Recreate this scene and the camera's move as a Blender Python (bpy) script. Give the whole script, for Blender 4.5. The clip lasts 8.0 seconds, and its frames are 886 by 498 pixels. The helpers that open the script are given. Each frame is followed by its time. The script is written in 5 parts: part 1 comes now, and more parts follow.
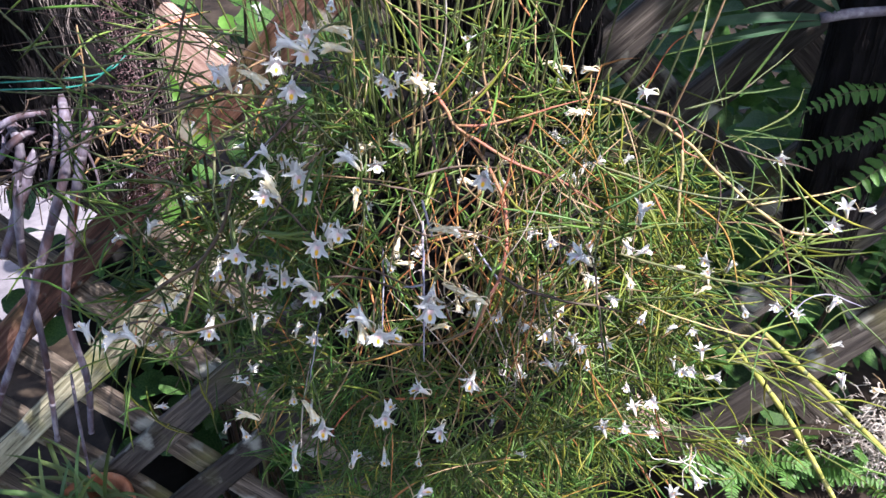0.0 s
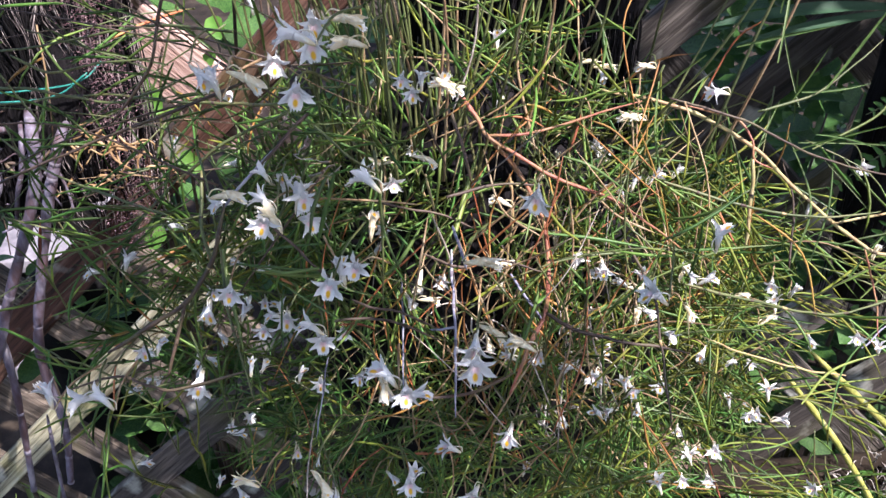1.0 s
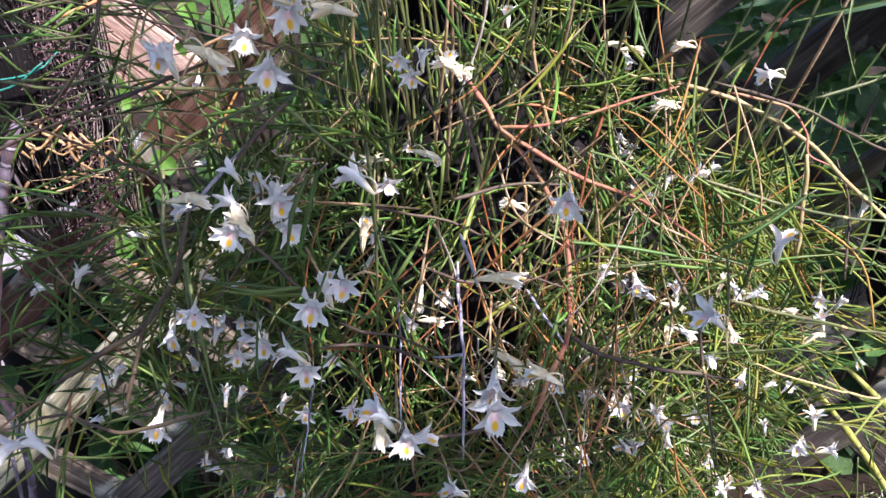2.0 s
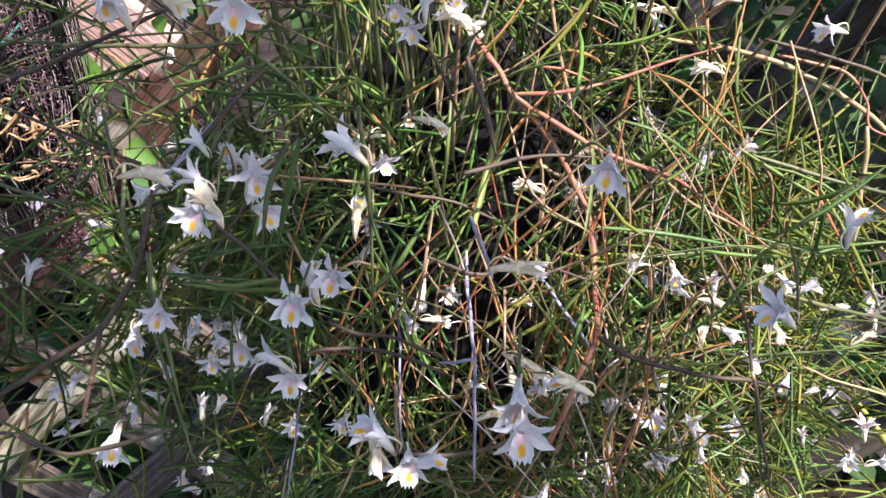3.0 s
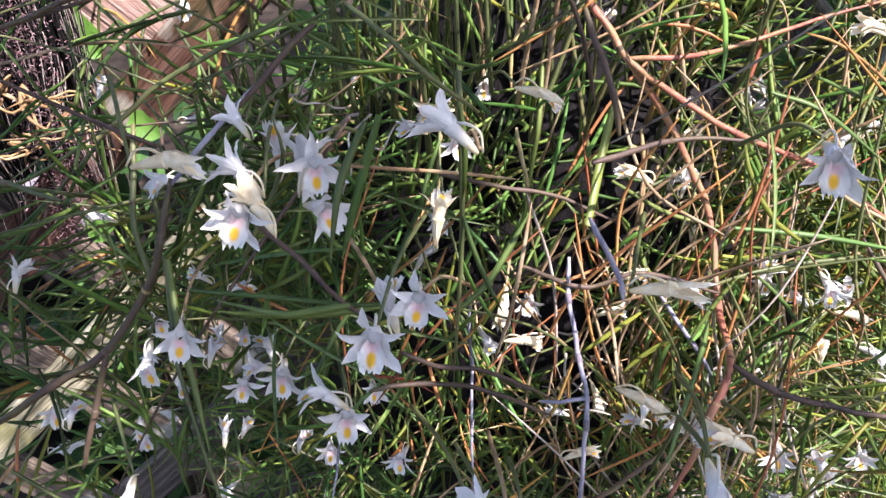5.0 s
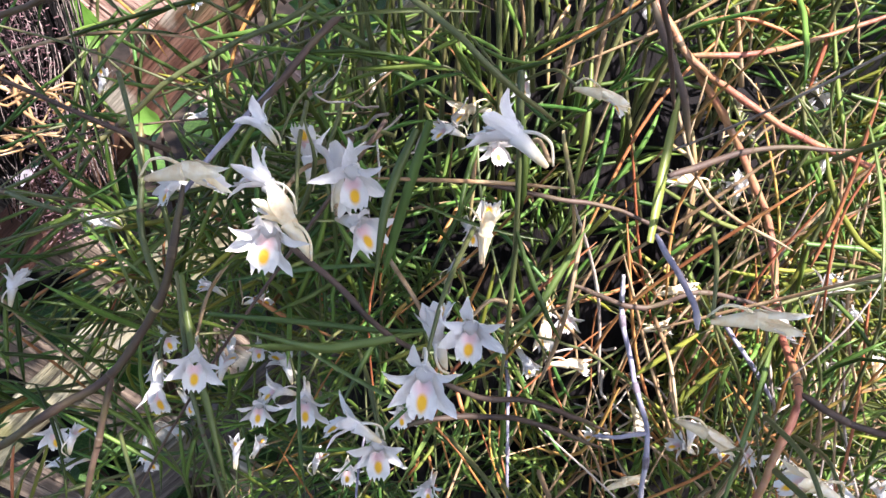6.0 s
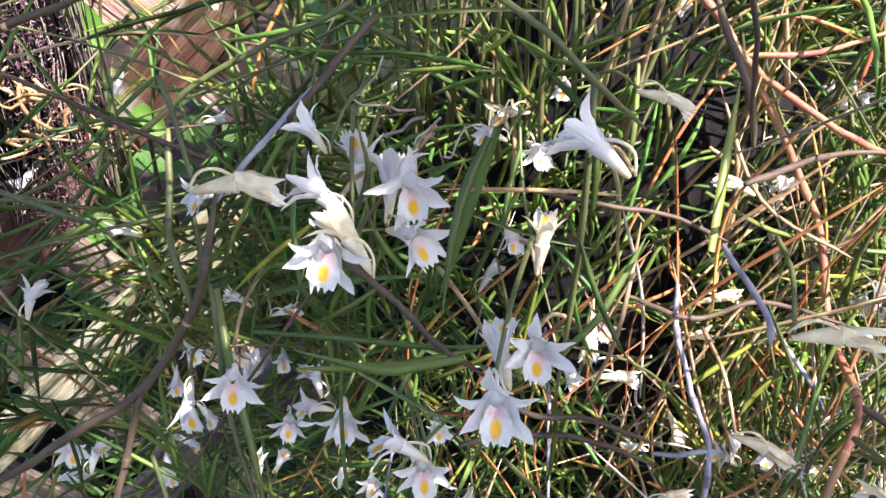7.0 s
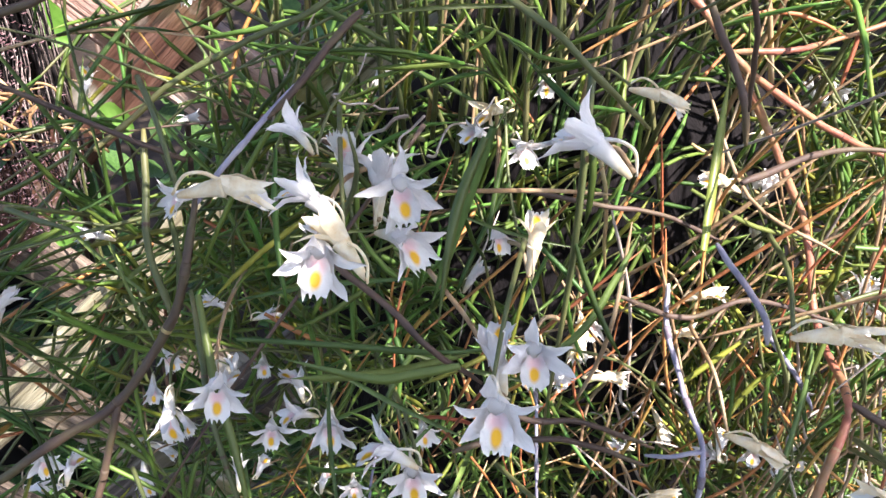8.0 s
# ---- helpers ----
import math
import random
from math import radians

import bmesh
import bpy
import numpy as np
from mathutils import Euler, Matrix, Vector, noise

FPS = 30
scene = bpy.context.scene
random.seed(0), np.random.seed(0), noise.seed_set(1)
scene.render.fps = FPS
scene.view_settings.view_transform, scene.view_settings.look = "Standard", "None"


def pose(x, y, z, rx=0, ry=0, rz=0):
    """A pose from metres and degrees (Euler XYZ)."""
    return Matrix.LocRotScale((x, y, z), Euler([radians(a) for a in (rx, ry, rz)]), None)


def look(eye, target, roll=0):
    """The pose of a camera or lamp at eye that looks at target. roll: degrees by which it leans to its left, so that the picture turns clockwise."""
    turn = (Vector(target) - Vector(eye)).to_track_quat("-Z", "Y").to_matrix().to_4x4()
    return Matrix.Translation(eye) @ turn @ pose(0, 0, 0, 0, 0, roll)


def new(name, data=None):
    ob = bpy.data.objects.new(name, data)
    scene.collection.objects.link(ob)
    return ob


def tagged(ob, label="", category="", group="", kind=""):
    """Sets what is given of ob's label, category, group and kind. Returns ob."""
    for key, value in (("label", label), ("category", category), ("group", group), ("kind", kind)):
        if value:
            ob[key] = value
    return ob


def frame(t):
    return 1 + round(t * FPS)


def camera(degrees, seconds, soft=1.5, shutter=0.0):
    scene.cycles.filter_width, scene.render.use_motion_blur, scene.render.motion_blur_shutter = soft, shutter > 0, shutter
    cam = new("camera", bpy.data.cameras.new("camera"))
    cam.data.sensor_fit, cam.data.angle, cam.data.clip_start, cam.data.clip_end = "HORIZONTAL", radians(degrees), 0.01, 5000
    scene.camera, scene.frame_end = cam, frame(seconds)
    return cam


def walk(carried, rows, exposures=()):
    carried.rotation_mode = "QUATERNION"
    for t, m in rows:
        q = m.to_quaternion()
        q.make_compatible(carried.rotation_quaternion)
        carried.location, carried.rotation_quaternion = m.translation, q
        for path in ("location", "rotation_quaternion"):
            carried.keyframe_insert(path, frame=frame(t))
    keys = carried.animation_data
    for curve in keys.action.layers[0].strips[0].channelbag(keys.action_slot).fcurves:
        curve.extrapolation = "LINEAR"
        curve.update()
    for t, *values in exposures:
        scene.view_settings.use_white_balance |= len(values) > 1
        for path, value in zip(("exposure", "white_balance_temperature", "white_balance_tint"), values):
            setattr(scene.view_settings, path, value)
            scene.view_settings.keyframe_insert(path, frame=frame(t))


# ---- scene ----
cam = camera(55.1, 8.0, soft=1.5)
PATH = [
    (0, (0.045, 0.021, 1.631), (-0.008, 1.671, 0.502), -0.4),
    (0.5, (0.035, 0.063, 1.607), (-0.011, 1.709, 0.471), -0.9),
    (1, (0.016, 0.116, 1.584), (-0.019, 1.781, 0.476), -1.1),
    (1.5, (0.009, 0.15, 1.566), (-0.016, 1.822, 0.47), -1.0),
    (1.7, (0.008, 0.166, 1.557), (-0.013, 1.835, 0.455), -1.0),
    (2.8, (0.005, 0.233, 1.503), (0.001, 1.908, 0.409), -1.0),
    (3, (0.002, 0.241, 1.498), (-0.004, 1.914, 0.402), -1.1),
    (3.5, (-0.004, 0.263, 1.484), (-0.004, 1.923, 0.368), -0.9),
    (4, (-0.014, 0.283, 1.476), (-0.003, 1.934, 0.347), -0.5),
    (4.5, (-0.025, 0.301, 1.47), (-0.02, 1.945, 0.331), -0.8),
    (5.8, (-0.05, 0.343, 1.454), (-0.034, 1.968, 0.289), -0.2),
    (6, (-0.052, 0.348, 1.453), (-0.033, 1.971, 0.284), -0.1),
    (6.5, (-0.059, 0.354, 1.45), (-0.038, 1.972, 0.276), -0.2),
    (7, (-0.071, 0.361, 1.449), (-0.023, 1.98, 0.275), 0.1),
    (7.5, (-0.078, 0.367, 1.447), (0.027, 1.979, 0.268), 1.0),
    (8, (-0.077, 0.367, 1.447), (0.046, 1.977, 0.266), 1.0),
]
walk(cam, [(t, look(eye, target, roll)) for t, eye, target, roll in PATH],
     [(t, e, k, g) for t, e, k, g in ((0.0, 1.62, 6050, 18), (0.5, 1.56, 6050, 19), (1.5, 1.55, 6050, 21), (3.0, 1.56, 6150, 24), (4.5, 1.70, 6200, 24), (6.0, 2.05, 6350, 21), (8.0, 2.18, 6500, 20))])
# ---------------------------------------------------------------- light
world = bpy.data.worlds.new("world")
scene.world = world
world.use_nodes = True
SUN_TO = Vector((0.46, -0.35, 0.83)).normalized()
sky = world.node_tree.nodes.new("ShaderNodeTexSky")
sky.sky_type = "NISHITA"
sky.sun_disc = False
sky.dust_density = 1.8
sky.ozone_density = 0.9
sky.sun_elevation = math.asin(SUN_TO.z)
sky.sun_rotation = math.atan2(SUN_TO.x, SUN_TO.y)
back = world.node_tree.nodes["Background"]
back.inputs["Strength"].default_value = 0.13
world.node_tree.links.new(sky.outputs["Color"], back.inputs["Color"])

sun_data = bpy.data.lights.new("sun", "SUN")
sun_data.energy = 4.8
sun_data.angle = radians(0.5)
sun_data.color = (1.0, 0.95, 0.87)
sun = new("sun", sun_data)
sun.matrix_world = look(SUN_TO * 5 + Vector((0, 0.6, 1.2)), (0, 0.6, 1.2))

# ---------------------------------------------------------------- materials


def surface(name, colors, scale=20.0, rough=0.6, bump=0.3, bump_scale=None, stretch=(1, 1, 1), vary=0.0,
            island=False, glow=0.0, spec=0.4, hue=0.0):
    """A noisy surface: colours along a noise, fine relief, and a change of value from piece to piece."""
    m = bpy.data.materials.new(name)
    m.use_nodes = True
    nt = m.node_tree
    n, l = nt.nodes, nt.links
    bsdf, out = n["Principled BSDF"], n["Material Output"]
    co = n.new("ShaderNodeTexCoord")
    mp = n.new("ShaderNodeMapping")
    mp.inputs["Scale"].default_value = stretch
    l.new(co.outputs["Object"], mp.inputs["Vector"])
    big = n.new("ShaderNodeTexNoise")
    big.inputs["Scale"].default_value = scale
    big.inputs["Detail"].default_value = 6
    big.inputs["Roughness"].default_value = 0.65
    l.new(mp.outputs["Vector"], big.inputs["Vector"])
    ramp = n.new("ShaderNodeValToRGB")
    ramp.color_ramp.elements[0].position, ramp.color_ramp.elements[1].position = 0.32, 0.68
    while len(ramp.color_ramp.elements) < len(colors):
        ramp.color_ramp.elements.new(0.5)
    for i, c in enumerate(colors):
        ramp.color_ramp.elements[i].position = 0.32 + 0.36 * i / max(1, len(colors) - 1)
        ramp.color_ramp.elements[i].color = (*c, 1)
    l.new(big.outputs["Fac"], ramp.inputs["Fac"])
    color = ramp.outputs["Color"]
    if vary or hue:
        if island:
            rnd = n.new("ShaderNodeNewGeometry").outputs["Random Per Island"]
        else:
            rnd = n.new("ShaderNodeObjectInfo").outputs["Random"]
        hsv = n.new("ShaderNodeHueSaturation")
        val = n.new("ShaderNodeMapRange")
        val.inputs["To Min"].default_value, val.inputs["To Max"].default_value = 1 - vary, 1 + vary
        l.new(rnd, val.inputs["Value"])
        l.new(val.outputs["Result"], hsv.inputs["Value"])
        if hue:
            mul = n.new("ShaderNodeMath")
            mul.operation = "MULTIPLY"
            mul.inputs[1].default_value = 7.31
            fr = n.new("ShaderNodeMath")
            fr.operation = "FRACT"
            hm = n.new("ShaderNodeMapRange")
            hm.inputs["To Min"].default_value, hm.inputs["To Max"].default_value = 0.5 - hue, 0.5 + hue
            l.new(rnd, mul.inputs[0])
            l.new(mul.outputs[0], fr.inputs[0])
            l.new(fr.outputs[0], hm.inputs["Value"])
            l.new(hm.outputs["Result"], hsv.inputs["Hue"])
        l.new(color, hsv.inputs["Color"])
        color = hsv.outputs["Color"]
    l.new(color, bsdf.inputs["Base Color"])
    bsdf.inputs["Roughness"].default_value = rough
    bsdf.inputs["Specular IOR Level"].default_value = spec
    if bump:
        fine = n.new("ShaderNodeTexNoise")
        fine.inputs["Scale"].default_value = bump_scale or scale * 6
        fine.inputs["Detail"].default_value = 4
        l.new(mp.outputs["Vector"], fine.inputs["Vector"])
        bp = n.new("ShaderNodeBump")
        bp.inputs["Strength"].default_value = bump
        bp.inputs["Distance"].default_value = 0.002
        l.new(fine.outputs["Fac"], bp.inputs["Height"])
        l.new(bp.outputs["Normal"], bsdf.inputs["Normal"])
    if glow:
        tr = n.new("ShaderNodeBsdfTranslucent")
        mix = n.new("ShaderNodeMixShader")
        mix.inputs["Fac"].default_value = glow
        l.new(color, tr.inputs["Color"])
        l.new(bsdf.outputs["BSDF"], mix.inputs[1])
        l.new(tr.outputs["BSDF"], mix.inputs[2])
        l.new(mix.outputs["Shader"], out.inputs["Surface"])
    return m


def lip_surface():
    """White lip with a rose flush at the throat and a yellow blotch in the middle."""
    m = surface("lip_white", [(0.72, 0.71, 0.68), (0.78, 0.77, 0.74)], 300, 0.5, 0.15, glow=0.25)
    n, l = m.node_tree.nodes, m.node_tree.links
    co = n.new("ShaderNodeTexCoord")

    def spot(cx, sx, sy, edge):
        mp = n.new("ShaderNodeMapping")
        mp.inputs["Location"].default_value = (-cx / sx, 0, 0)
        mp.inputs["Scale"].default_value = (1 / sx, 1 / sy, 0)
        ln = n.new("ShaderNodeVectorMath")
        ln.operation = "LENGTH"
        mr = n.new("ShaderNodeMapRange")
        mr.inputs["From Min"].default_value, mr.inputs["From Max"].default_value = 1.0, edge
        l.new(co.outputs["Object"], mp.inputs["Vector"])
        l.new(mp.outputs["Vector"], ln.inputs[0])
        l.new(ln.outputs["Value"], mr.inputs["Value"])
        return mr.outputs["Result"]

    def tint(under, fac, color):
        mx = n.new("ShaderNodeMix")
        mx.data_type = "RGBA"
        mx.inputs[7].default_value = (*color, 1)
        l.new(fac, mx.inputs[0])
        l.new(under, mx.inputs[6])
        return mx.outputs[2]

    base = n["Principled BSDF"].inputs["Base Color"].links[0].from_socket
    c = tint(base, spot(0.0022, 0.0040, 0.0040, 0.3), (0.80, 0.55, 0.56))
    c = tint(c, spot(0.0060, 0.0031, 0.0022, 0.55), (0.85, 0.47, 0.02))
    l.new(c, n["Principled BSDF"].inputs["Base Color"])
    l.new(c, n["Translucent BSDF"].inputs["Color"])
    return m


def wood_surface(name, dark, mid, light, moss=0.75):
    """Weathered wood: grain along the piece's own x, dark cracks, patches of moss and lichen."""
    m = surface(name, [dark, mid, light], 14, 0.85, 1.0, 60, stretch=(0.35, 7, 7), vary=0.3, spec=0.2)
    n, l = m.node_tree.nodes, m.node_tree.links
    base = n["Principled BSDF"].inputs["Base Color"].links[0].from_socket
    co = n.new("ShaderNodeTexCoord")

    def patch(scale, low, high, stretch, color, under, power):
        mp, nz, mr, mx = n.new("ShaderNodeMapping"), n.new("ShaderNodeTexNoise"), n.new("ShaderNodeMapRange"), n.new("ShaderNodeMix")
        mp.inputs["Scale"].default_value = stretch
        nz.inputs["Scale"].default_value, nz.inputs["Detail"].default_value = scale, 7
        mr.inputs["From Min"].default_value, mr.inputs["From Max"].default_value, mr.inputs["To Max"].default_value = low, high, power
        mx.data_type = "RGBA"
        mx.inputs[7].default_value = (*color, 1)
        l.new(co.outputs["Object"], mp.inputs["Vector"])
        l.new(mp.outputs["Vector"], nz.inputs["Vector"])
        l.new(nz.outputs["Fac"], mr.inputs["Value"])
        l.new(mr.outputs["Result"], mx.inputs[0])
        l.new(under, mx.inputs[6])
        return mx.outputs[2]

    c = patch(34, 0.56, 0.62, (0.25, 6, 6), (0.018, 0.014, 0.012), base, 0.85)
    c = patch(7, 0.54, 0.70, (1, 1, 1), (0.24, 0.23, 0.075), c, moss)
    c = patch(17, 0.60, 0.70, (1, 1, 1), (0.40, 0.40, 0.34), c, 0.6)
    l.new(c, n["Principled BSDF"].inputs["Base Color"])
    return m


LEAF = surface("needle_green", [(0.038, 0.081, 0.016), (0.077, 0.144, 0.028), (0.133, 0.204, 0.040)], 9, 0.42, 0.1, 300, vary=0.6,
               island=True, glow=0.24, hue=0.03, spec=0.3)
LEAF_ONE = surface("blade_green", [(0.050, 0.084, 0.020), (0.084, 0.134, 0.032), (0.12, 0.165, 0.046)], 14, 0.42, 0.12, 300, vary=0.35, glow=0.18, hue=0.03)
# yellow-green needles; their share rises where the clump is sunlit
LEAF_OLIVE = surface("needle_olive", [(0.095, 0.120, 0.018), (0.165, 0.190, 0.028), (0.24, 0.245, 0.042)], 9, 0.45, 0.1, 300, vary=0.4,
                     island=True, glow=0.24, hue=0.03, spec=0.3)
LEAF_BRIGHT = surface("blade_yellow_green", [(0.16, 0.20, 0.04), (0.23, 0.28, 0.06), (0.29, 0.32, 0.09)], 14, 0.42, 0.12, 300, vary=0.1, glow=0.2)
LEAF_DRY = surface("needle_orange", [(0.22, 0.085, 0.03), (0.36, 0.16, 0.05), (0.42, 0.26, 0.08)], 12, 0.55, 0.2, 300, vary=0.35,
                   island=True, glow=0.15, hue=0.03)
STRAW = surface("dry_straw", [(0.14, 0.08, 0.04), (0.26, 0.17, 0.09), (0.38, 0.30, 0.19)], 40, 0.7, 0.3, 300, vary=0.3, island=True)
DEAD = surface("bleached_roots", [(0.12, 0.085, 0.07), (0.40, 0.35, 0.31), (0.62, 0.57, 0.52)], 40, 0.8, 0.3, 300, vary=0.4, island=True)
PALE_STEM = surface("pale_dead_stem", [(0.14, 0.11, 0.09), (0.30, 0.25, 0.21), (0.44, 0.39, 0.34)], 60, 0.8, 0.3, 300, vary=0.4, island=True)
STEM_GREEN = surface("stem_olive", [(0.046, 0.060, 0.022), (0.078, 0.094, 0.032), (0.125, 0.112, 0.044)], 22, 0.5, 0.25, 200, vary=0.3, island=True)
STEM_PINK = surface("stem_rose_brown", [(0.16, 0.048, 0.032), (0.30, 0.105, 0.068), (0.27, 0.15, 0.07), (0.34, 0.19, 0.14)], 40, 0.5, 0.5, 200, vary=0.2)
STEM_DARK = surface("stem_dark_brown", [(0.030, 0.020, 0.016), (0.070, 0.044, 0.032), (0.088, 0.074, 0.032)], 40, 0.6, 0.3, 200, vary=0.2)
STEM_GREY = surface("stem_lilac_grey", [(0.12, 0.11, 0.145), (0.22, 0.21, 0.27), (0.36, 0.345, 0.375)], 60, 0.6, 0.4, 250, vary=0.15)
STEM_TAN = surface("stem_tan", [(0.18, 0.10, 0.05), (0.31, 0.20, 0.10), (0.30, 0.26, 0.11), (0.40, 0.31, 0.19)], 45, 0.5, 0.3, 200, vary=0.2)
CANE_YELLOW = surface("cane_yellow_green", [(0.09, 0.10, 0.03), (0.24, 0.24, 0.05), (0.34, 0.31, 0.08), (0.40, 0.36, 0.22)], 45, 0.45, 0.25, 200, vary=0.1)
CANE = surface("cane_lilac_brown", [(0.065, 0.030, 0.026), (0.09, 0.060, 0.070), (0.145, 0.125, 0.165), (0.30, 0.275, 0.31)], 48, 0.6, 0.8, 180, stretch=(1, 1, 0.3), vary=0.2)
SHEATH = surface("papery_sheath", [(0.09, 0.07, 0.085), (0.145, 0.125, 0.15), (0.25, 0.23, 0.25)], 120, 0.7, 0.4, 300, vary=0.1)
PETAL = surface("petal_white", [(0.70, 0.69, 0.685), (0.78, 0.775, 0.765)], 260, 0.5, 0.3, 900, stretch=(0.25, 1.6, 1), vary=0.03, glow=0.28)
SPUR = surface("spur_cream", [(0.64, 0.52, 0.30), (0.72, 0.66, 0.50), (0.76, 0.73, 0.64)], 160, 0.5, 0.12, 700, vary=0.06, glow=0.2)
FADED = surface("faded_cream", [(0.68, 0.50, 0.26), (0.80, 0.71, 0.50), (0.83, 0.79, 0.67)], 140, 0.55, 0.25, 600, vary=0.08, glow=0.22)
LIP = lip_surface()


def tip_tint(m, x0, x1, color):
    """Tints the far end of a piece, along its own x."""
    n, l = m.node_tree.nodes, m.node_tree.links
    sep, mr, mx = n.new("ShaderNodeSeparateXYZ"), n.new("ShaderNodeMapRange"), n.new("ShaderNodeMix")
    mx.data_type = "RGBA"
    mr.inputs["From Min"].default_value, mr.inputs["From Max"].default_value = x0, x1
    l.new(n.new("ShaderNodeTexCoord").outputs["Object"], sep.inputs[0])
    l.new(sep.outputs["X"], mr.inputs["Value"])
    l.new(mr.outputs["Result"], mx.inputs[0])
    l.new(n["Principled BSDF"].inputs["Base Color"].links[0].from_socket, mx.inputs[6])
    mx.inputs[7].default_value = (*color, 1)
    l.new(mx.outputs[2], n["Principled BSDF"].inputs["Base Color"])
    l.new(mx.outputs[2], n["Translucent BSDF"].inputs["Color"])


tip_tint(SPUR, -0.011, -0.003, (0.71, 0.705, 0.70))
WOOD = wood_surface("weathered_lattice", (0.045, 0.034, 0.028), (0.19, 0.155, 0.125), (0.44, 0.375, 0.30))
# reddish wood, darkened because most of its slat lies in shade
WOOD_WARM = wood_surface("reddish_lattice", (0.028, 0.014, 0.010), (0.11, 0.052, 0.036), (0.21, 0.125, 0.095), 0.15)
# mossy wood, also lightened for the sun on its slat
WOOD_MOSSY = wood_surface("mossy_lattice", (0.070, 0.058, 0.034), (0.32, 0.29, 0.185), (0.60, 0.55, 0.39), 0.85)
WOOD_PINK = wood_surface("pinkish_board", (0.20, 0.115, 0.095), (0.34, 0.22, 0.185), (0.47, 0.35, 0.31), 0.1)
# brown wood, darkened too for the shade on the falling slats
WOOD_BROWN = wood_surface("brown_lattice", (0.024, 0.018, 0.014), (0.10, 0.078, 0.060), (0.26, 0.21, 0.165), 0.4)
# shaded copy of the lattice wood: the shade is in its colour
WOOD_SHADED = wood_surface("shaded_lattice", (0.018, 0.015, 0.014), (0.052, 0.044, 0.038), (0.125, 0.108, 0.092), 0.2)
# near-black fibre; its depth also holds shade on the post and clump core
FIBRE_BLACK = surface("black_fibre", [(0.002, 0.0016, 0.002), (0.006, 0.005, 0.0055), (0.016, 0.013, 0.014)], 60, 0.85, 0.9, 300, stretch=(1, 1, 0.15), vary=0.5, island=True, spec=0.15)
FIBRE_PALE = surface("pale_fibre", [(0.07, 0.055, 0.055), (0.20, 0.16, 0.15), (0.44, 0.39, 0.36)], 60, 0.8, 0.5, 300, vary=0.4, island=True)
ROOT = surface("aerial_root", [(0.10, 0.052, 0.022), (0.27, 0.16, 0.07), (0.46, 0.34, 0.19)], 70, 0.65, 0.4, 300, vary=0.25, island=True)
TERRACOTTA = surface("terracotta", [(0.34, 0.13, 0.06), (0.46, 0.19, 0.10), (0.50, 0.26, 0.16)], 30, 0.8, 0.4, 200, spec=0.25)
STONE = surface("pale_paver", [(0.10, 0.092, 0.10), (0.155, 0.14, 0.15), (0.20, 0.186, 0.192)], 14, 0.9, 0.7, 120, vary=0.12, spec=0.2)
SOIL = surface("garden_soil", [(0.010, 0.008, 0.006), (0.022, 0.016, 0.012), (0.045, 0.034, 0.024)], 9, 0.95, 1.0, 60, spec=0.1)
FERN_GREEN = surface("fern_green", [(0.035, 0.095, 0.018), (0.07, 0.165, 0.032), (0.125, 0.235, 0.05)], 40, 0.45, 0.25, 300, vary=0.35, glow=0.28)
BROAD = surface("broad_leaf", [(0.02, 0.055, 0.012), (0.04, 0.10, 0.02), (0.08, 0.16, 0.035)], 25, 0.5, 0.3, 200, vary=0.35, glow=0.28, spec=0.25)
CLIMBER = surface("climber_leaf", [(0.07, 0.17, 0.025), (0.11, 0.25, 0.04), (0.15, 0.30, 0.06)], 40, 0.45, 0.3, 200, vary=0.2, glow=0.35, spec=0.3)
STRAP = surface("strap_leaf", [(0.012, 0.032, 0.016), (0.022, 0.052, 0.025), (0.034, 0.068, 0.034)], 8, 0.6, 0.1, 200, stretch=(1, 6, 6), vary=0.2, glow=0.08, spec=0.2)
POT = surface("black_pot", [(0.006, 0.006, 0.006), (0.014, 0.014, 0.014)], 30, 0.8, 0.15, 200, spec=0.15)
CORD = surface("green_cord", [(0.015, 0.15, 0.12), (0.03, 0.24, 0.19)], 200, 0.5, 0.5, 900)
MOSS_RED = surface("reddish_moss", [(0.035, 0.016, 0.019), (0.13, 0.066, 0.075), (0.42, 0.29, 0.30)], 120, 0.85, 0.8, 500, vary=0.3, island=True)

# ---------------------------------------------------------------- mesh helpers


class Soup:
    """Vertices and faces of one mesh in the making."""

    def __init__(self):
        self.v, self.f = [], []

    def add(self, verts, faces):
        o = len(self.v)
        self.v.extend(verts)
        self.f.extend([tuple(i + o for i in q) for q in faces])

    def mesh(self, name, material, smooth=True):
        me = bpy.data.meshes.new(name)
        me.from_pydata([tuple(p) for p in self.v], [], self.f)
        me.materials.append(material)
        if smooth:
            me.polygons.foreach_set("use_smooth", [True] * len(me.polygons))
        me.update()
        return me


def glide(points, steps):
    """A smooth line through a few points."""
    p = [Vector(q) for q in points]
    p = [p[0] * 2 - p[1]] + p + [p[-1] * 2 - p[-2]]
    out = []
    for i in range(1, len(p) - 2):
        for k in range(steps):
            t = k / steps
            a, b, c, d = p[i - 1], p[i], p[i + 1], p[i + 2]
            out.append(0.5 * (2 * b + (c - a) * t + (2 * a - 5 * b + 4 * c - d) * t * t + (3 * b - a - 3 * c + d) * t ** 3))
    out.append(p[-2])
    return out


